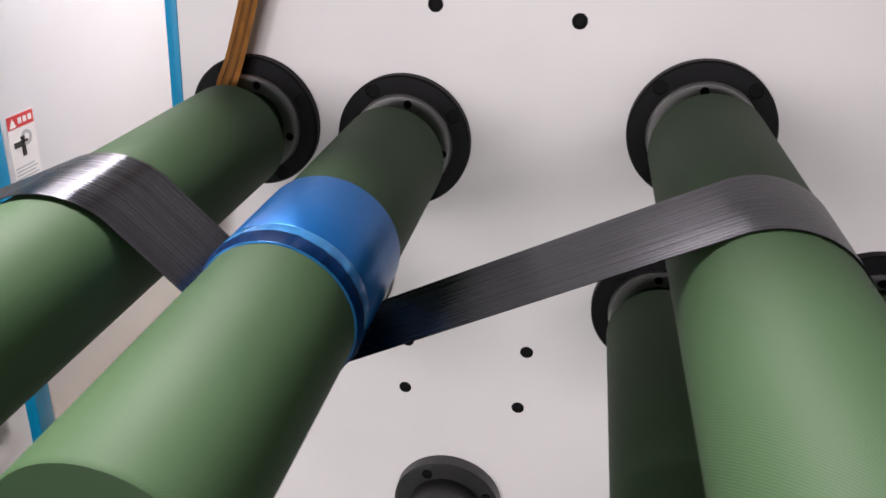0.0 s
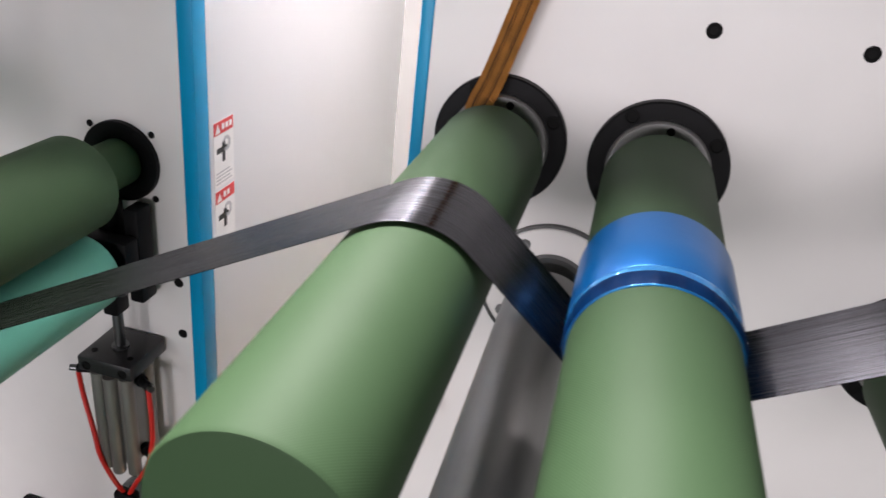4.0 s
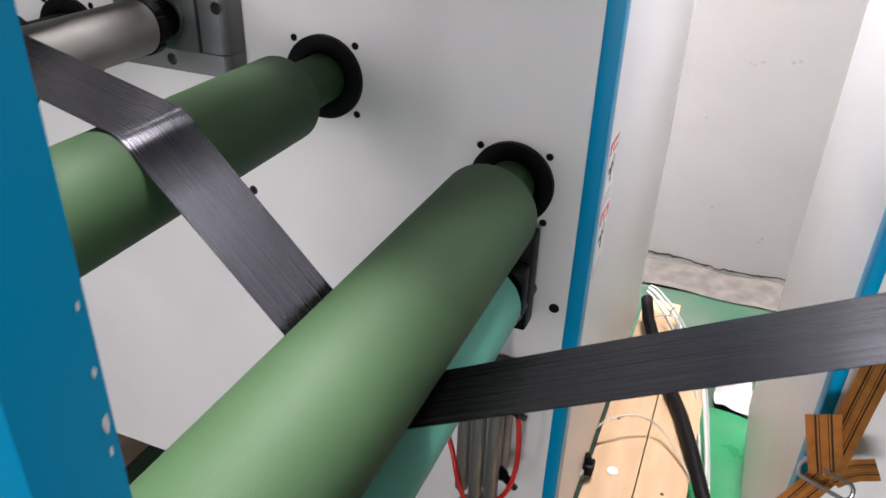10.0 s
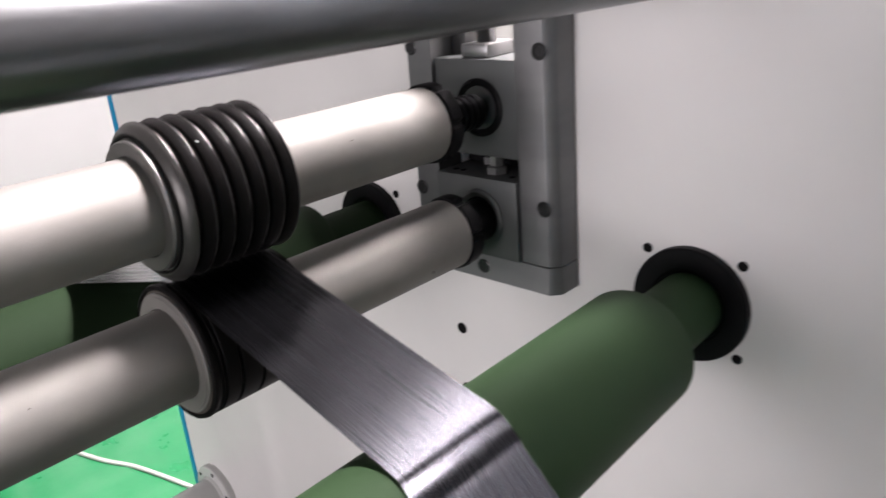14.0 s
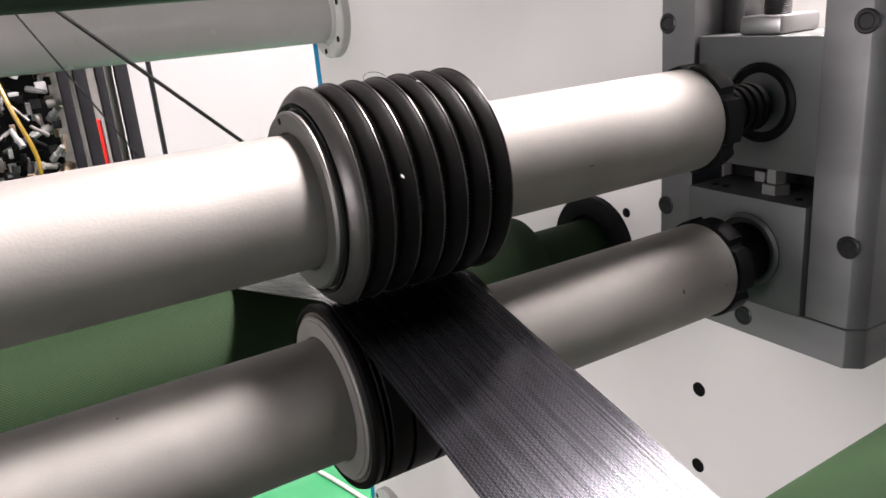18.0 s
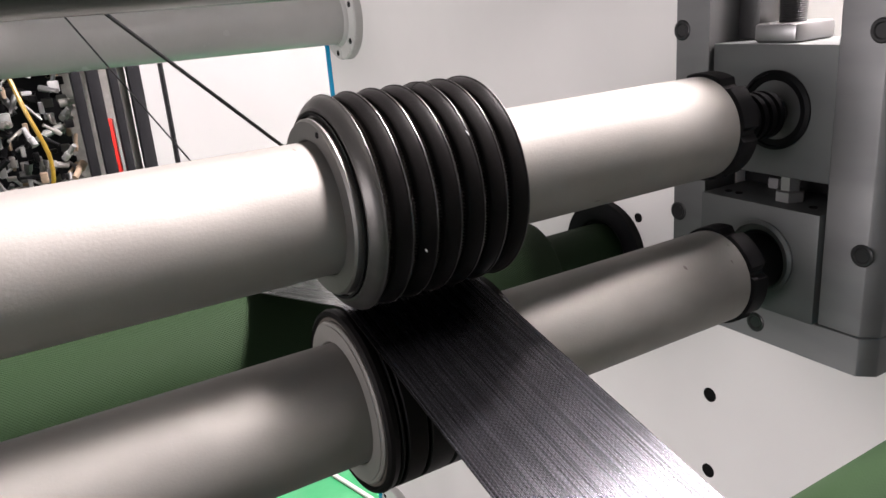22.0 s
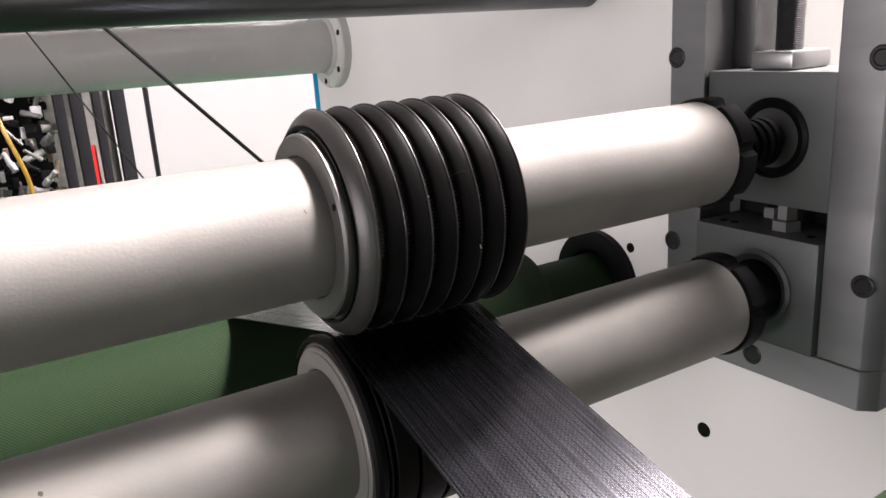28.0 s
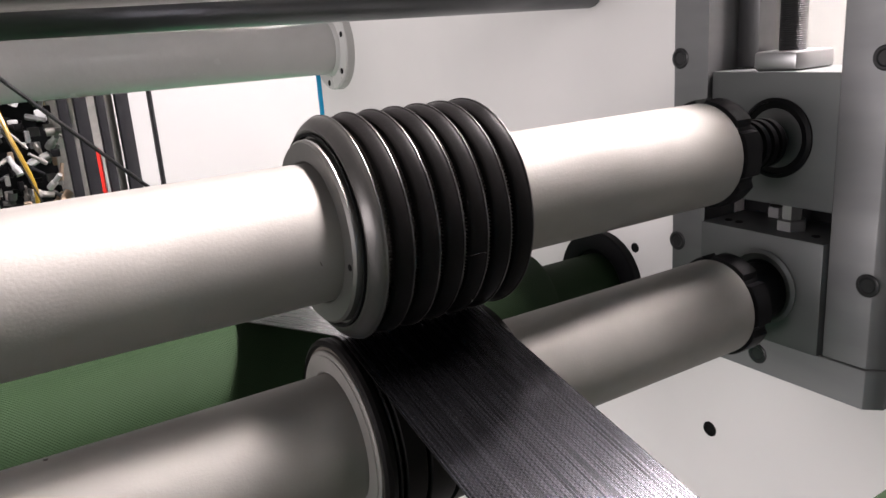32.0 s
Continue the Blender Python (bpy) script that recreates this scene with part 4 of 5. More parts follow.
lever = thing("clamp_lever", "black clamp bar with a bright round bolt", "lever")
bm = rounded_plate(-0.1065, -0.0655, 1.235, 1.50, -0.026, -0.001, 0.018)
part("bar", bm, M_BLACK, lever)
part("end", lathe([(0, 0), (0.0205, 0), (0.0205, 0.025), (0, 0.025)], 40), M_BLACK, lever, m=aim((-0.086, -0.001, 1.236), (-0.086, -1, 1.236)))
part("bolt", lathe([(0.006, 0), (0.0135, 0), (0.0135, 0.006), (0.012, 0.008), (0.007, 0.008), (0.0065, 0.003), (0, 0.003)], 32), M_STEEL, lever, "bright socket bolt", m=aim((-0.086, -0.026, 1.236), (-0.086, -1, 1.236)))

# ---- the ribbon ----


def belt(circles):
    """A line that wraps circles (x, z, r, side, y on, y off): side 1 passes over the top going to -x, -1 below."""
    segs = []
    for (x0, z0, r0, s0, *_), (x1, z1, r1, s1, *_) in zip(circles, circles[1:]):
        d = math.hypot(x1 - x0, z1 - z0)
        ang = math.atan2(z1 - z0, x1 - x0) - math.acos(max(-1, min(1, (s0 * r0 - s1 * r1) / d)))
        n = (math.cos(ang), math.sin(ang))
        segs.append(((x0 + n[0] * s0 * r0, z0 + n[1] * s0 * r0), (x1 + n[0] * s1 * r1, z1 + n[1] * s1 * r1)))
    out = [(*segs[0][0], circles[0][5]), (*segs[0][1], circles[1][4])]
    for i in range(1, len(segs)):
        cx, cz, r, s, ya, yb = circles[i]
        p, q = segs[i - 1][1], segs[i][0]
        a0, a1 = math.atan2(p[1] - cz, p[0] - cx), math.atan2(q[1] - cz, q[0] - cx)
        while s > 0 and a1 < a0:
            a1 += 2 * math.pi
        while s < 0 and a1 > a0:
            a1 -= 2 * math.pi
        steps = max(2, int(abs(a1 - a0) / 0.06))
        out += [(cx + r * math.cos(a0 + (a1 - a0) * k / steps), cz + r * math.sin(a0 + (a1 - a0) * k / steps), ya + (yb - ya) * k / steps) for k in range(1, steps + 1)]
        out.append((*segs[i][1], circles[i + 1][4]))
    return out


T = 0.0015
circles = [(1.7, 1.2, 0.001, 1, -0.39, -0.39), (1.125, 0.876, 0.054 + T, -1, -0.382, -0.380)]
for nm, s, ya, yb in (("R3", 1, -0.374, -0.372), ("R2", -1, -0.358, -0.357), ("R1", 1, -0.361, -0.374), ("L1", -1, -0.389, -0.366), ("L2", 1, -0.360, -0.354)):
    circles.append((CENTRE[nm][0], CENTRE[nm][1], CENTRE[nm][2] + {"R2": 0.0045, "R1": 0.0032, "L1": -0.0015}.get(nm, T), s, ya, yb))
circles += [(NX, NLZ, 0.0534, 1, -0.345, -0.343), (-0.739, 0.950, 0.053 + T, 1, -0.340, -0.339), (-2.0, 0.30, 0.001, 1, -0.335, -0.335)]
line = []
raw = belt(circles)
for p, q in zip(raw, raw[1:]):
    line.append(p)
    run = math.hypot(q[0] - p[0], q[1] - p[1])
    if run > 0.03:
        line += [tuple(u + (v - u) * k for u, v in zip(p, q)) for k in (0.004 / run, 0.5, 1 - 0.004 / run)]
line.append(raw[-1])
bm = bmesh.new()
uvl = bm.loops.layers.uv.new("uv")
HALF, NC, THICK = 0.0415, 8, 0.0006
dists, normals = [0.0], []
for i, (x, z, y) in enumerate(line):
    x0, z0, _ = line[max(i - 1, 0)]
    x1, z1, _ = line[min(i + 1, len(line) - 1)]
    if i:
        dists.append(dists[-1] + math.hypot(x - x0, z - z0))
    d = Vector((x1 - x0, 0, z1 - z0)).normalized()
    normals.append(Vector((d.z, 0, -d.x)))


def sheet(lift, ks, flip):
    """One skin of the ribbon, with its own vertices: ks are steps across its width."""
    rows = [[bm.verts.new(Vector((x, y + HALF - 2 * HALF * k / NC, z)) + nrm * (lift if isinstance(lift, float) else lift[j])) for j, k in enumerate(ks)] for (x, z, y), nrm in zip(line, normals)]
    for i in range(len(rows) - 1):
        for j in range(len(ks) - 1):
            f = bm.faces.new((rows[i][j], rows[i][j + 1], rows[i + 1][j + 1], rows[i + 1][j]))
            f.material_index = flip
            for lp, (u, v) in zip(f.loops, ((i, j), (i, j + 1), (i + 1, j + 1), (i + 1, j))):
                lp[uvl].uv = (dists[u], ks[v] / NC)


sheet(0.0, range(NC + 1), 0)
sheet(-THICK, range(NC + 1), 0)
sheet((0.0, -THICK), (0, 0), 1)
sheet((0.0, -THICK), (NC, NC), 1)
ribbon = part("ribbon", bm, M_CARBON, smooth=60)
ribbon.data.materials.append(M_RUBBER)
tagged(ribbon, "flat shiny black carbon fibre ribbon running over the rollers", "ribbon")

# ---- warning labels on the side panel ----


def warning_label(z1, z0, small):
    lab = thing("warning_label", "white safety label with a red header and a black pictogram", "label", group="warning labels")
    x = 0.0657
    y0, y1 = 0.040, 0.094

    def strip(name, a, b, c, d, mat, dx):
        return part(name, box(x, a, c, x + dx, b, d), mat, lab, smooth=0)

    strip("sheet", y0, y1, z0, z1, M_LABEL, 0.0004)
    strip("header", y0 + 0.001, y1 - 0.001, z1 - 0.019, z1 - 0.001, M_LABELRED, 0.0007)
    bm = bmesh.new()
    tri_ = [bm.verts.new((x + 0.0009, yy, zz)) for yy, zz in ((y0 + 0.004, z1 - 0.017), (y0 + 0.018, z1 - 0.017), (y0 + 0.011, z1 - 0.004))]
    bm.faces.new(tri_)
    part("triangle", bm, M_LABEL, lab, smooth=0)
    for k in range(2 if small else 3):
        strip("glyph_bar", y0 + 0.022 + 0.010 * k, y0 + 0.029 + 0.010 * k, z1 - 0.014, z1 - 0.006, M_LABEL, 0.0009)
    zc = z1 - 0.042
    strip("pictogram", y0 + 0.008, y0 + 0.036, zc - 0.004, zc + 0.004, M_LABELINK, 0.0006)
    strip("pictogram", y0 + 0.022, y0 + 0.030, zc - 0.018, zc + 0.010, M_LABELINK, 0.0007)
    part("pictogram", lathe([(0.006, 0), (0.011, 0), (0.011, 0.0003), (0.006, 0.0003), (0.006, 0)], 24), M_LABELGREY, lab, m=aim((x + 0.0004, y0 + 0.034, zc + 0.006), (x + 1, y0 + 0.034, zc + 0.006)), smooth=0)
    for k in range(4):
        strip("text_bar", y0 + 0.004, y1 - 0.006 - 0.006 * (k % 2), z0 + 0.004 + 0.005 * k, z0 + 0.006 + 0.005 * k, M_LABELGREY, 0.0006)
    return lab


warning_label(0.906, 0.812, False)
warning_label(0.807, 0.705, True)

# ---- orange strap with its buckle ----


def webbing(name, pts, width, parent, across=(0.9, 0.1, -0.35)):
    """Flat webbing along the points, with two darker stripes and stitches."""
    fine = []
    v = [Vector(p) for p in pts]
    for i in range(len(v) - 1):
        p0, p1, p2, p3 = v[max(i - 1, 0)], v[i], v[i + 1], v[min(i + 2, len(v) - 1)]
        for k in range(10):
            t = k / 10
            fine.append(0.5 * ((2 * p1) + (p2 - p0) * t + (2 * p0 - 5 * p1 + 4 * p2 - p3) * t * t + (3 * p1 - p0 - 3 * p2 + p3) * t ** 3))
    fine.append(v[-1])
    bm = bmesh.new()
    uvl = bm.loops.layers.uv.new("uv")
    cross, s = [], 0.0
    for i, p in enumerate(fine):
        d = (fine[min(i + 1, len(fine) - 1)] - fine[max(i - 1, 0)]).normalized()
        a = Vector(across)
        a = (a - d * a.dot(d)).normalized()
        nrm = d.cross(a)
        if i:
            s += (p - fine[i - 1]).length
        cross.append(([bm.verts.new(p + a * width * (k / 6 - 0.5) + nrm * 0.0006 * math.sin(k * 2.1 + i * 0.3)) for k in range(7)], s))
    for (a, s0), (b, s1) in zip(cross, cross[1:]):
        for k in range(6):
            f = bm.faces.new((a[k], a[k + 1], b[k + 1], b[k]))
            for lp, uv in zip(f.loops, ((s0, k / 6), (s0, (k + 1) / 6), (s1, (k + 1) / 6), (s1, k / 6))):
                lp[uvl].uv = uv
    bmesh.ops.solidify(bm, geom=bm.faces[:], thickness=0.0018)
    return part(name, bm, M_STRAP, parent, smooth=60)


strap = thing("lashing_strap", "orange lashing strap with dark stripes and a wire buckle", "strap")
webbing("webbing", [(0.64, -0.082, 1.80), (0.469, -0.086, 1.139), (0.434, -0.089, 1.021), (0.413, -0.092, 0.92), (0.398, -0.096, 0.83), (0.386, -0.10, 0.70), (0.381, -0.104, 0.625)], 0.032, strap, (0.8, -0.6, -0.3))
webbing("webbing", [(0.379, -0.103, 0.612), (0.357, -0.104, 0.56), (0.320, -0.10, 0.471), (0.27, -0.09, 0.36), (0.23, -0.04, 0.22), (0.21, 0.03, 0.103)], 0.034, strap)
webbing("loose_end", [(0.379, -0.107, 0.618), (0.368, -0.113, 0.655), (0.354, -0.116, 0.704)], 0.036, strap)
webbing("loose_end", [(0.383, -0.106, 0.612), (0.402, -0.109, 0.634), (0.424, -0.110, 0.646)], 0.034, strap, (0.4, 0.1, -0.9))
ring = []
for k in range(29):
    a = 2 * math.pi * k / 28
    cx, cz = 0.025 * (1 if math.cos(a) > 0 else -1), 0.0
    ring.append((0.380 + cx * 0.85 + 0.009 * math.cos(a), -0.110 + 0.004 * math.sin(a), 0.612 - 0.32 * cx + 0.010 * math.sin(a)))
part("buckle", tube(ring, 0.0026, 8), M_BRIGHT, strap, "bent bright wire buckle")

# ---- floor between the machines ----
pallet = thing("timber_boards", "pale pine boards bolted side by side on the floor", "boards")
part("board", box(0.072, -0.25, 0.0, 0.1685, 1.03, 0.100, 0.002), M_WOOD, pallet)
part("board", box(0.1705, -0.25, 0.0, 0.268, 0.74, 0.100, 0.002), M_WOOD, pallet)
for x, y in ((0.120, 0.336), (0.209, 0.675), (0.122, -0.05), (0.21, 0.05)):
    part("washer_bolt", lathe([(0, 0.0995), (0.011, 0.0995), (0.011, 0.102), (0.006, 0.104), (0, 0.1045)], 24), M_LABEL, pallet, m=Matrix.Translation((x, y, 0)))
for x, y in ((0.222, 0.315), (0.14, 0.62), (0.1, 0.5)):
    part("knot", lathe([(0, 0.1), (0.004, 0.1), (0.0035, 0.1006), (0, 0.1006)], 12), M_KNOT, pallet, m=Matrix.Translation((x, y, 0)))
ctrl = [Vector(p) for p in ((0.082, 0.935, 0.155), (0.100, 0.87, 0.135), (0.135, 0.78, 0.122), (0.185, 0.64, 0.118), (0.225, 0.55, 0.117), (0.262, 0.44, 0.116), (0.300, 0.33, 0.10), (0.33, 0.2, 0.03))]
corr = []
for i in range(len(ctrl) - 1):
    for k in range(24):
        corr.append(ctrl[i].lerp(ctrl[i + 1], k / 24))
bm = bmesh.new()
prev_ring = None
for i, p in enumerate(corr):
    d = (corr[min(i + 8, len(corr) - 1)] - corr[max(i - 8, 0)]).normalized()
    s = d.cross(Vector((0, 0, 1))).normalized()
    u = s.cross(d)
    rr = 0.0145 + (0.0011 if i % 2 else -0.0006)
    ringv = [bm.verts.new(p + rr * (math.cos(2 * math.pi * k / 14) * s + math.sin(2 * math.pi * k / 14) * u)) for k in range(14)]
    if prev_ring:
        for k in range(14):
            bm.faces.new((prev_ring[k], prev_ring[(k + 1) % 14], ringv[(k + 1) % 14], ringv[k]))
    prev_ring = ringv
tagged(part("corrugated_hose", bm, M_RUBBER, smooth=80), "black corrugated cable hose lying over the boards", "hose")
for k, (pts, r, mat, lab) in enumerate((
        (((0.080, 0.965, 0.17), (0.110, 0.95, 0.16), (0.178, 0.885, 0.128), (0.250, 0.72, 0.112), (0.287, 0.54, 0.08), (0.306, 0.38, 0.05), (0.30, 0.2, 0.012)), 0.0042, M_WIREW, "white plastic cable lying over the boards"),
        (((0.078, 0.955, 0.165), (0.104, 0.935, 0.155), (0.166, 0.865, 0.122), (0.236, 0.70, 0.110), (0.276, 0.53, 0.07), (0.297, 0.37, 0.04), (0.29, 0.2, 0.012)), 0.0036, M_WIREG, "grey plastic cable lying over the boards"),
        (((0.082, 0.97, 0.175), (0.116, 0.96, 0.165), (0.188, 0.895, 0.125), (0.260, 0.725, 0.104), (0.297, 0.54, 0.06), (0.316, 0.38, 0.03), (0.31, 0.2, 0.012)), 0.003, M_WIREG, "grey plastic cable lying over the boards"),
        (((0.068, 0.40, 0.145), (0.09, 0.42, 0.16), (0.14, 0.46, 0.155), (0.19, 0.47, 0.13), (0.24, 0.42, 0.112), (0.30, 0.33, 0.09)), 0.0026, M_CLEAR, "clear plastic air tube arched over the boards"))):
    tagged(part("cable", tube(pts, r, 8), mat), lab, "cable", "cables on the boards")
valve = thing("panel_fitting", "black push-in air fitting on the side panel", "fitting")
part("body", box(0.066, 0.285, 0.115, 0.086, 0.315, 0.140, 0.004), M_BLACK, valve)
part("elbow", lathe([(0, 0), (0.008, 0), (0.008, 0.02), (0.006, 0.022), (0, 0.022)], 16), M_BLACK, valve, m=aim((0.076, 0.30, 0.138), (0.05, 0.30, 0.2)))
part("stem", lathe([(0, 0), (0.005, 0), (0.005, 0.03), (0, 0.03)], 14), M_WIREG, valve, m=aim((0.0665, 0.28, 0.13), (0.05, 0.2, 0.15)))


def crumpled(name, x0, y0, x1, y1, z, amp, mat, seed, n=18):
    bm = bmesh.new()
    grid = []
    for i in range(n + 1):
        row = []
        for j in range(n + 1):
            x, y = x0 + (x1 - x0) * i / n, y0 + (y1 - y0) * j / n
            h = noise.noise((x * 9 + seed, y * 9, seed)) + 0.5 * noise.noise((x * 30 + seed, y * 30, seed))
            row.append(bm.verts.new((x + 0.02 * noise.noise((y * 12, seed, 0)), y + 0.02 * noise.noise((x * 12, seed, 3)), z + amp * max(0, h))))
        grid.append(row)
    for i in range(n):
        for j in range(n):
            bm.faces.new((grid[i][j], grid[i + 1][j], grid[i + 1][j + 1], grid[i][j + 1]))
    return part(name, bm, mat, smooth=20)


tagged(crumpled("green_sheet", 0.272, 0.30, 0.40, 0.745, 0.006, 0.012, M_GREENFILM, 2.0), "bright green plastic sheet lying on the floor", "plastic sheet")
tagged(crumpled("green_floor_sheet", -3.26, -3.5, -1.43, 1.35, 0.004, 0.004, M_GREENFILM, 7.0, 60), "bright green floor film scuffed with white marks", "plastic sheet")
tagged(crumpled("paper_scrap", 0.30, 0.75, 0.385, 0.92, 0.012, 0.05, M_PAPER, 4.0, 12), "crumpled white paper scrap on the floor", "paper")
tagged(part("wood_block", box(-0.94, -0.12, 0.0, -0.86, 0.42, 0.07, 0.003), M_WOOD2), "rough brown timber block under the machine", "timber")
tagged(part("floor_hose", tube(((-1.5, 0.15, 0.010), (-1.737, 0.102, 0.010), (-1.933, 0.055, 0.010), (-2.054, 0.007, 0.010), (-2.3, -0.06, 0.010)), 0.006, 10), M_WIREW), "white plastic hose lying on the green floor", "hose")
# worn foot of the wall
wl = crumpled("wall_base", -0.3, 1.27, 1.2, 1.436, 0.004, 0.010, M_CONCRETE, 9.0, 24)
tagged(wl, "strip of bare broken concrete along the wall", "floor edge", kind="structure")
bm = bmesh.new()
rng = random.Random(3)
xx, zz = -0.1, 0.02
top, bot = [], []
while xx < 0.75:
    top.append(bm.verts.new((xx, 1.4385, zz + rng.uniform(0.001, 0.005))))
    bot.append(bm.verts.new((xx, 1.4385, zz - rng.uniform(0.001, 0.004))))
    xx += rng.uniform(0.008, 0.02)
    zz = 0.02 + 0.006 * math.sin(xx * 17) + rng.uniform(-0.003, 0.003)
for i in range(len(top) - 1):
    bm.faces.new((top[i], top[i + 1], bot[i + 1], bot[i]))
tagged(part("wall_crack", bm, M_KNOT, smooth=0), "dark jagged crack at the foot of the wall", "crack", kind="structure")
bm = bmesh.new()
for cx, cz in ((0.235, 0.68), (0.205, 0.675), (0.215, 0.67), (0.33, 0.695), (0.315, 0.69), (0.19, 0.22), (0.35, 0.15), (0.345, 0.135), (0.12, 0.5)):
    pts = [bm.verts.new((cx + rng.uniform(0.003, 0.009) * math.cos(a), 1.4387, cz + rng.uniform(0.002, 0.007) * math.sin(a))) for a in (0, 1.1, 2.2, 3.3, 4.3, 5.3)]
    bm.faces.new(pts)
tagged(part("wall_scuffs", bm, M_SCUFF, smooth=0), "small grey scuff marks on the wall paint", "marks", kind="structure")

# ---- machine with pneumatic parts beyond the plate's end ----
rack = thing("valve_rack", "rack of pneumatic valves and fittings with black posts", "machine")
for y0, y1, mat in ((-0.339, -0.317, M_POST), (-0.304, -0.276, M_POST), (-0.255, -0.236, M_POST), (-0.211, -0.181, M_POST), (-0.133, -0.125, M_POST)):
    part("post", box(-2.23, y0, 0.0, -2.2, y1, 1.7, 0.002), mat, rack)
part("post", box(-2.26, -0.235, 0.0, -2.24, -0.212, 1.7, 0.002), M_CYL, rack)
part("cross_rail", box(-2.27, -1.2, 0.30, -2.235, -0.12, 0.36, 0.002), M_POST, rack)
part("cross_rail", box(-2.27, -1.2, 1.30, -2.235, -0.12, 1.36, 0.002), M_POST, rack)
part("back_plate", box(-2.45, -1.2, 0.3, -2.44, -0.33, 1.36), M_POST, rack)
part("side_panel", box(-2.44, -0.345, 0.3, -2.43, -0.212, 1.36), M_SCUFF, rack)
part("red_strip", box(-2.236, -0.276, 0.72, -2.225, -0.262, 1.0, 0.003), M_RED, rack)
for dx in (-1.15, -0.6):
    part("leg", box(-2.3, dx - 0.03, 0, -2.24, dx + 0.03, 1.36, 0.003), M_POST, rack)
rng = random.Random(11)
for i in range(300):
    y, z, x = rng.uniform(-0.66, -0.345), rng.uniform(0.74, 1.16), rng.uniform(-2.40, -2.22)
    mat = rng.choice((M_BLACK, M_CYL, M_LABELGREY, M_STEEL, M_BLACK, M_WOOD2, M_BLACK, M_WIREG, M_STEEL, M_POST, M_SCUFF))
    if rng.random() < 0.5:
        a, b, c = rng.uniform(0.010, 0.03), rng.uniform(0.008, 0.028), rng.uniform(0.008, 0.03)
        part("valve", box(x - a, y - b / 2, z - c / 2, x, y + b / 2, z + c / 2, 0.002), mat, rack)
    else:
        r = rng.uniform(0.004, 0.011)
        part("fitting", lathe([(0, 0), (r, 0), (r, 0.02), (r * 0.7, 0.024), (r * 0.7, 0.05), (0, 0.05)], 12), mat, rack, m=aim((x, y, z), (x + rng.uniform(-0.3, 1), y + rng.uniform(-1, 1), z + rng.uniform(-1, 1))))
for k in range(1):
    y = -0.44 - 0.11 * k
    part("yellow_tube", tube(((-2.25, y, 0.8), (-2.20, y + 0.02, 0.92), (-2.21, y - 0.01, 1.05), (-2.26, y - 0.03, 1.15)), 0.005, 8), M_YELLOW, rack)

# short covered roller on a stand beyond the nip
spool = thing("stand_roller", "dark green covered roller on a black floor stand", "roller")
part("sleeve", lathe([(0, 0), (0.034, 0), (0.038, 0.004), (0.038, 0.50), (0, 0.50)], 64), M_GREENSHADE, spool, m=aim((-1.0, -0.245, 1.012), (-1.0, -1, 1.012)))
part("post", box(-1.02, -0.772, 0.02, -0.98, -0.744, 1.04, 0.003), M_POST, spool)
part("foot", box(-1.15, -0.80, 0.006, -0.85, -0.72, 0.0205, 0.003), M_POST, spool)

# ---- running threads beyond the nip ----
def thread(r, label):
    ob = part("carbon_thread", lathe([(0, -0.7), (r, -0.7), (r, 0.5), (0, 0.5)], 10), M_THREAD)
    return tagged(ob, label, "thread", "running threads")


thread_a = thread(0.0021, "thick black carbon thread running down to the nip")
thread_b = thread(0.0009, "thin black carbon thread running down to the nip")

for pts in (((-0.86, -0.10, 0.073), (-0.90, -0.03, 0.085), (-0.93, 0.06, 0.073)), ((-0.95, -0.12, 0.01), (-0.90, -0.08, 0.085), (-0.84, -0.06, 0.06), (-0.80, -0.05, 0.008))):
    tagged(part("thin_wire", tube(pts, 0.0016, 6), M_RUBBER), "thin black wire lying over the timber block", "wire", "loose wires")
tie_white = thing("cable_tie", "white plastic cable tie round the hose and cables", "cable tie")
ringp = [(0.150 + 0.038 * math.cos(a), 0.865, 0.132 + 0.030 * math.sin(a)) for a in [2 * math.pi * k / 12 for k in range(13)]]
part("loop", tube(ringp, 0.0022, 6), M_WIREW, tie_white)
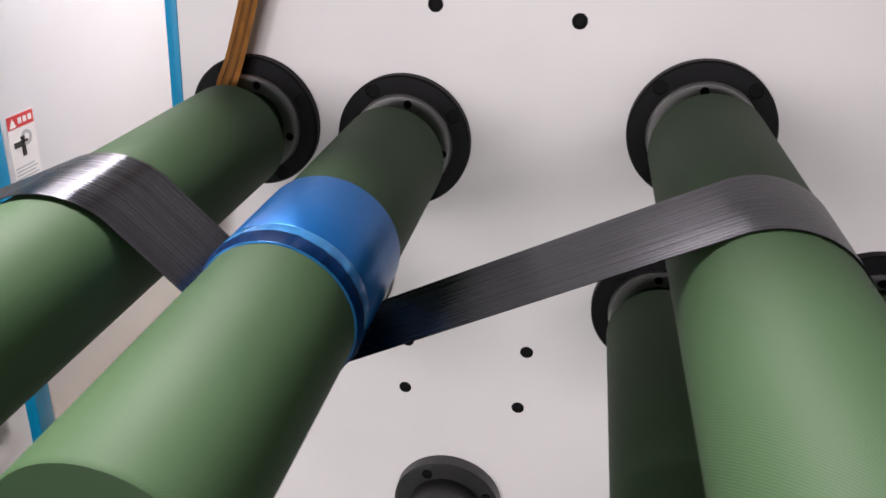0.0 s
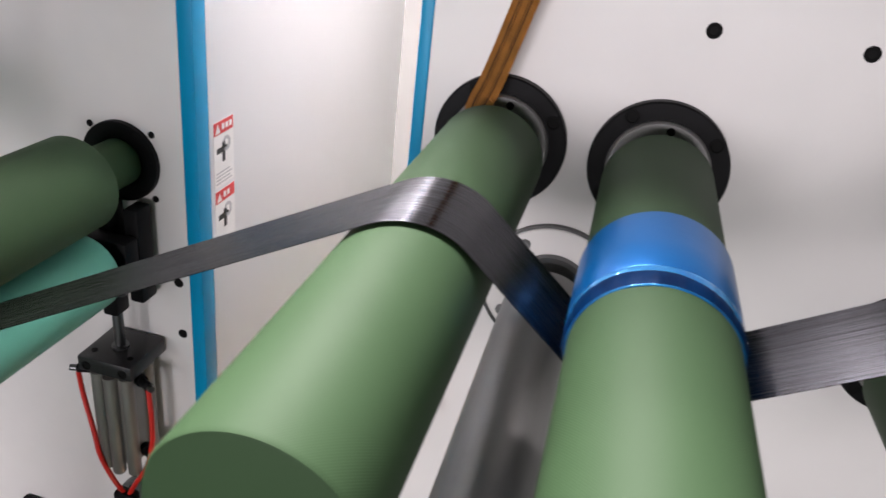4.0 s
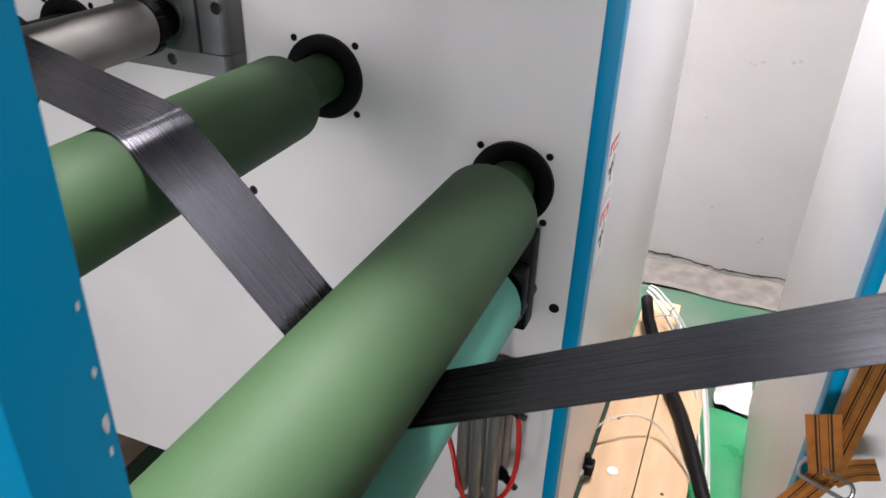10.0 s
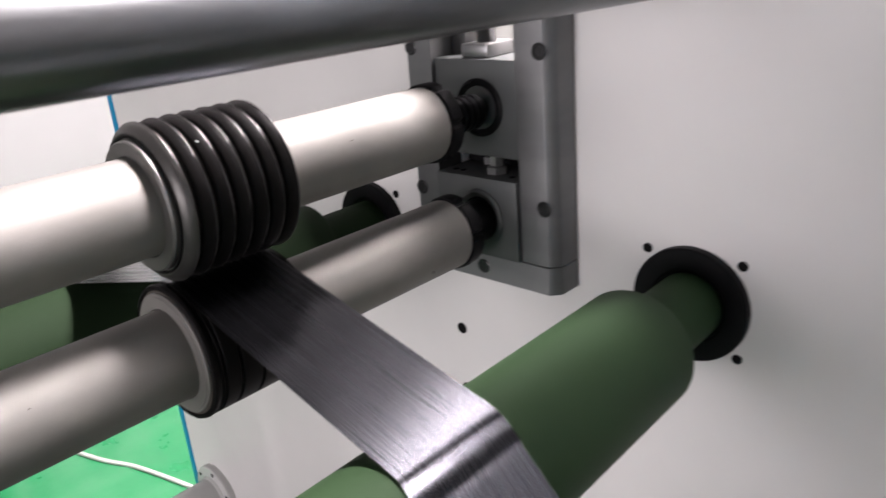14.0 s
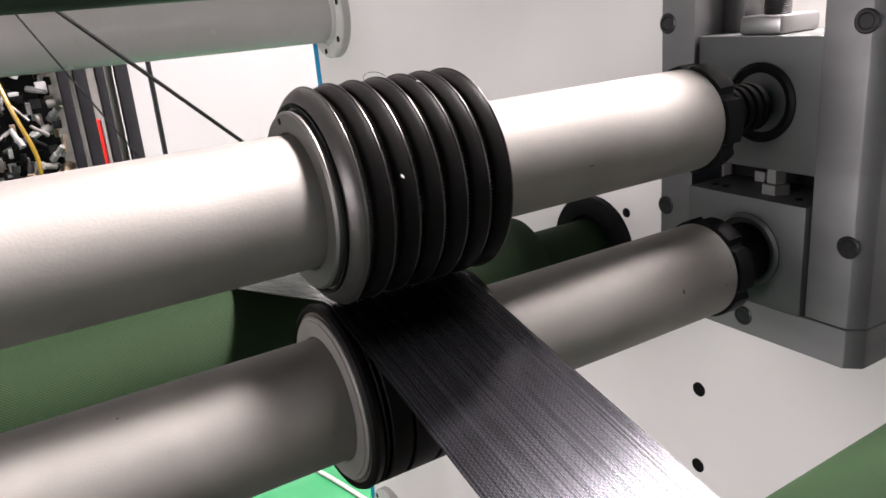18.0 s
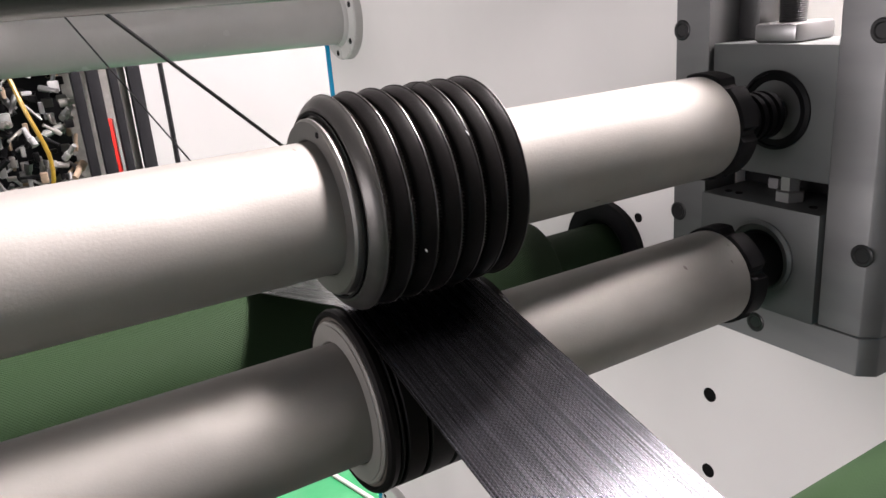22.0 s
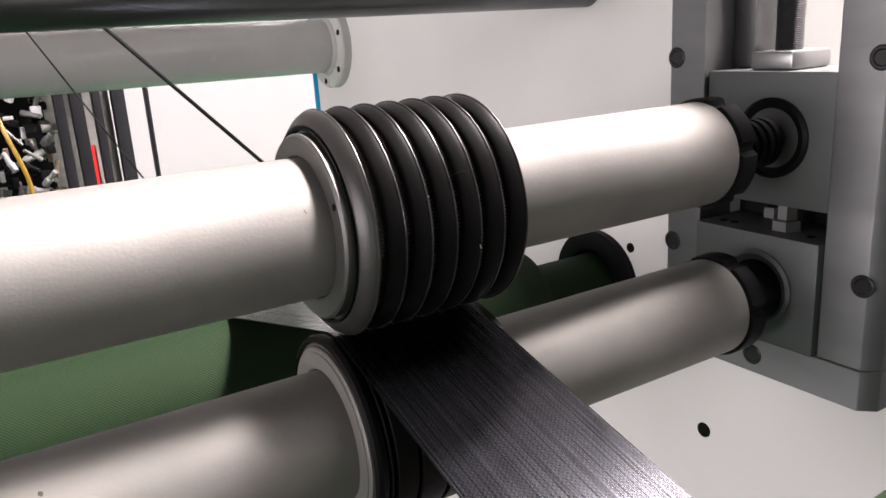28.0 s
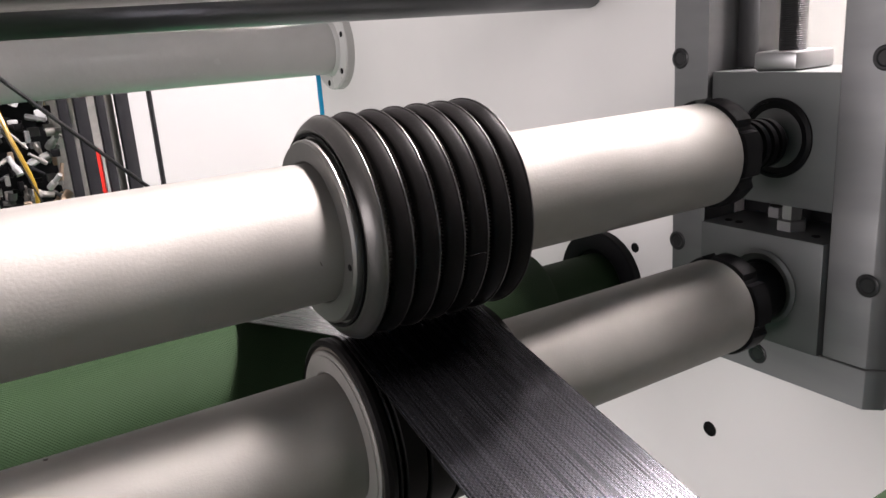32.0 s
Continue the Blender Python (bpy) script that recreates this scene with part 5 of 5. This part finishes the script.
part("tail", tube(((0.150, 0.865, 0.162), (0.152, 0.86, 0.185), (0.160, 0.85, 0.20)), 0.0016, 6), M_WIREW, tie_white)


def motions():
    """The rollers turn with the ribbon; the threads wander sideways as they run."""
    for ob, m, w in SPINS:
        walk(ob, [(t, m @ Matrix.Rotation(w * t, 4, "Z")) for t in (0, 6, 12, 18, 24, 32)])
    x = -1.0
    walk(thread_a, [(t, aim((x, y0, z0), (x, y1, z1))) for t, y0, z0, y1, z1 in (
        (0, -0.50, 1.22, -0.40, 1.09), (15.5, -0.49, 1.22, -0.366, 1.084), (17.5, -0.440, 1.221, -0.302, 1.086), (18.5, -0.416, 1.215, -0.274, 1.078),
        (19, -0.418, 1.229, -0.262, 1.074), (20, -0.414, 1.226, -0.254, 1.071), (21, -0.408, 1.227, -0.247, 1.071), (22, -0.407, 1.227, -0.249, 1.071),
        (23, -0.397, 1.216, -0.248, 1.067), (24.5, -0.410, 1.225, -0.252, 1.069), (26.5, -0.414, 1.231, -0.259, 1.079), (28, -0.393, 1.231, -0.251, 1.078),
        (29, -0.398, 1.231, -0.257, 1.080), (30, -0.444, 1.231, -0.317, 1.078), (31, -0.478, 1.230, -0.358, 1.080), (32, -0.494, 1.196, -0.383, 1.078))])
    walk(thread_b, [(t, aim((x, y0, z0), (x, y1, z1))) for t, y0, z0, y1, z1 in (
        (0, -0.52, 1.22, -0.45, 1.09), (15.5, -0.49, 1.22, -0.41, 1.09), (17.5, -0.470, 1.213, -0.403, 1.083), (18.5, -0.455, 1.214, -0.370, 1.072),
        (20, -0.450, 1.217, -0.358, 1.071), (22, -0.444, 1.227, -0.352, 1.071), (23, -0.439, 1.214, -0.351, 1.068), (24.5, -0.459, 1.226, -0.363, 1.072),
        (27, -0.456, 1.230, -0.372, 1.078), (28, -0.458, 1.225, -0.380, 1.081), (29, -0.461, 1.223, -0.390, 1.081), (30, -0.478, 1.227, -0.422, 1.080),
        (31, -0.506, 1.232, -0.457, 1.088), (32, -0.526, 1.235, -0.486, 1.095))])


motions()
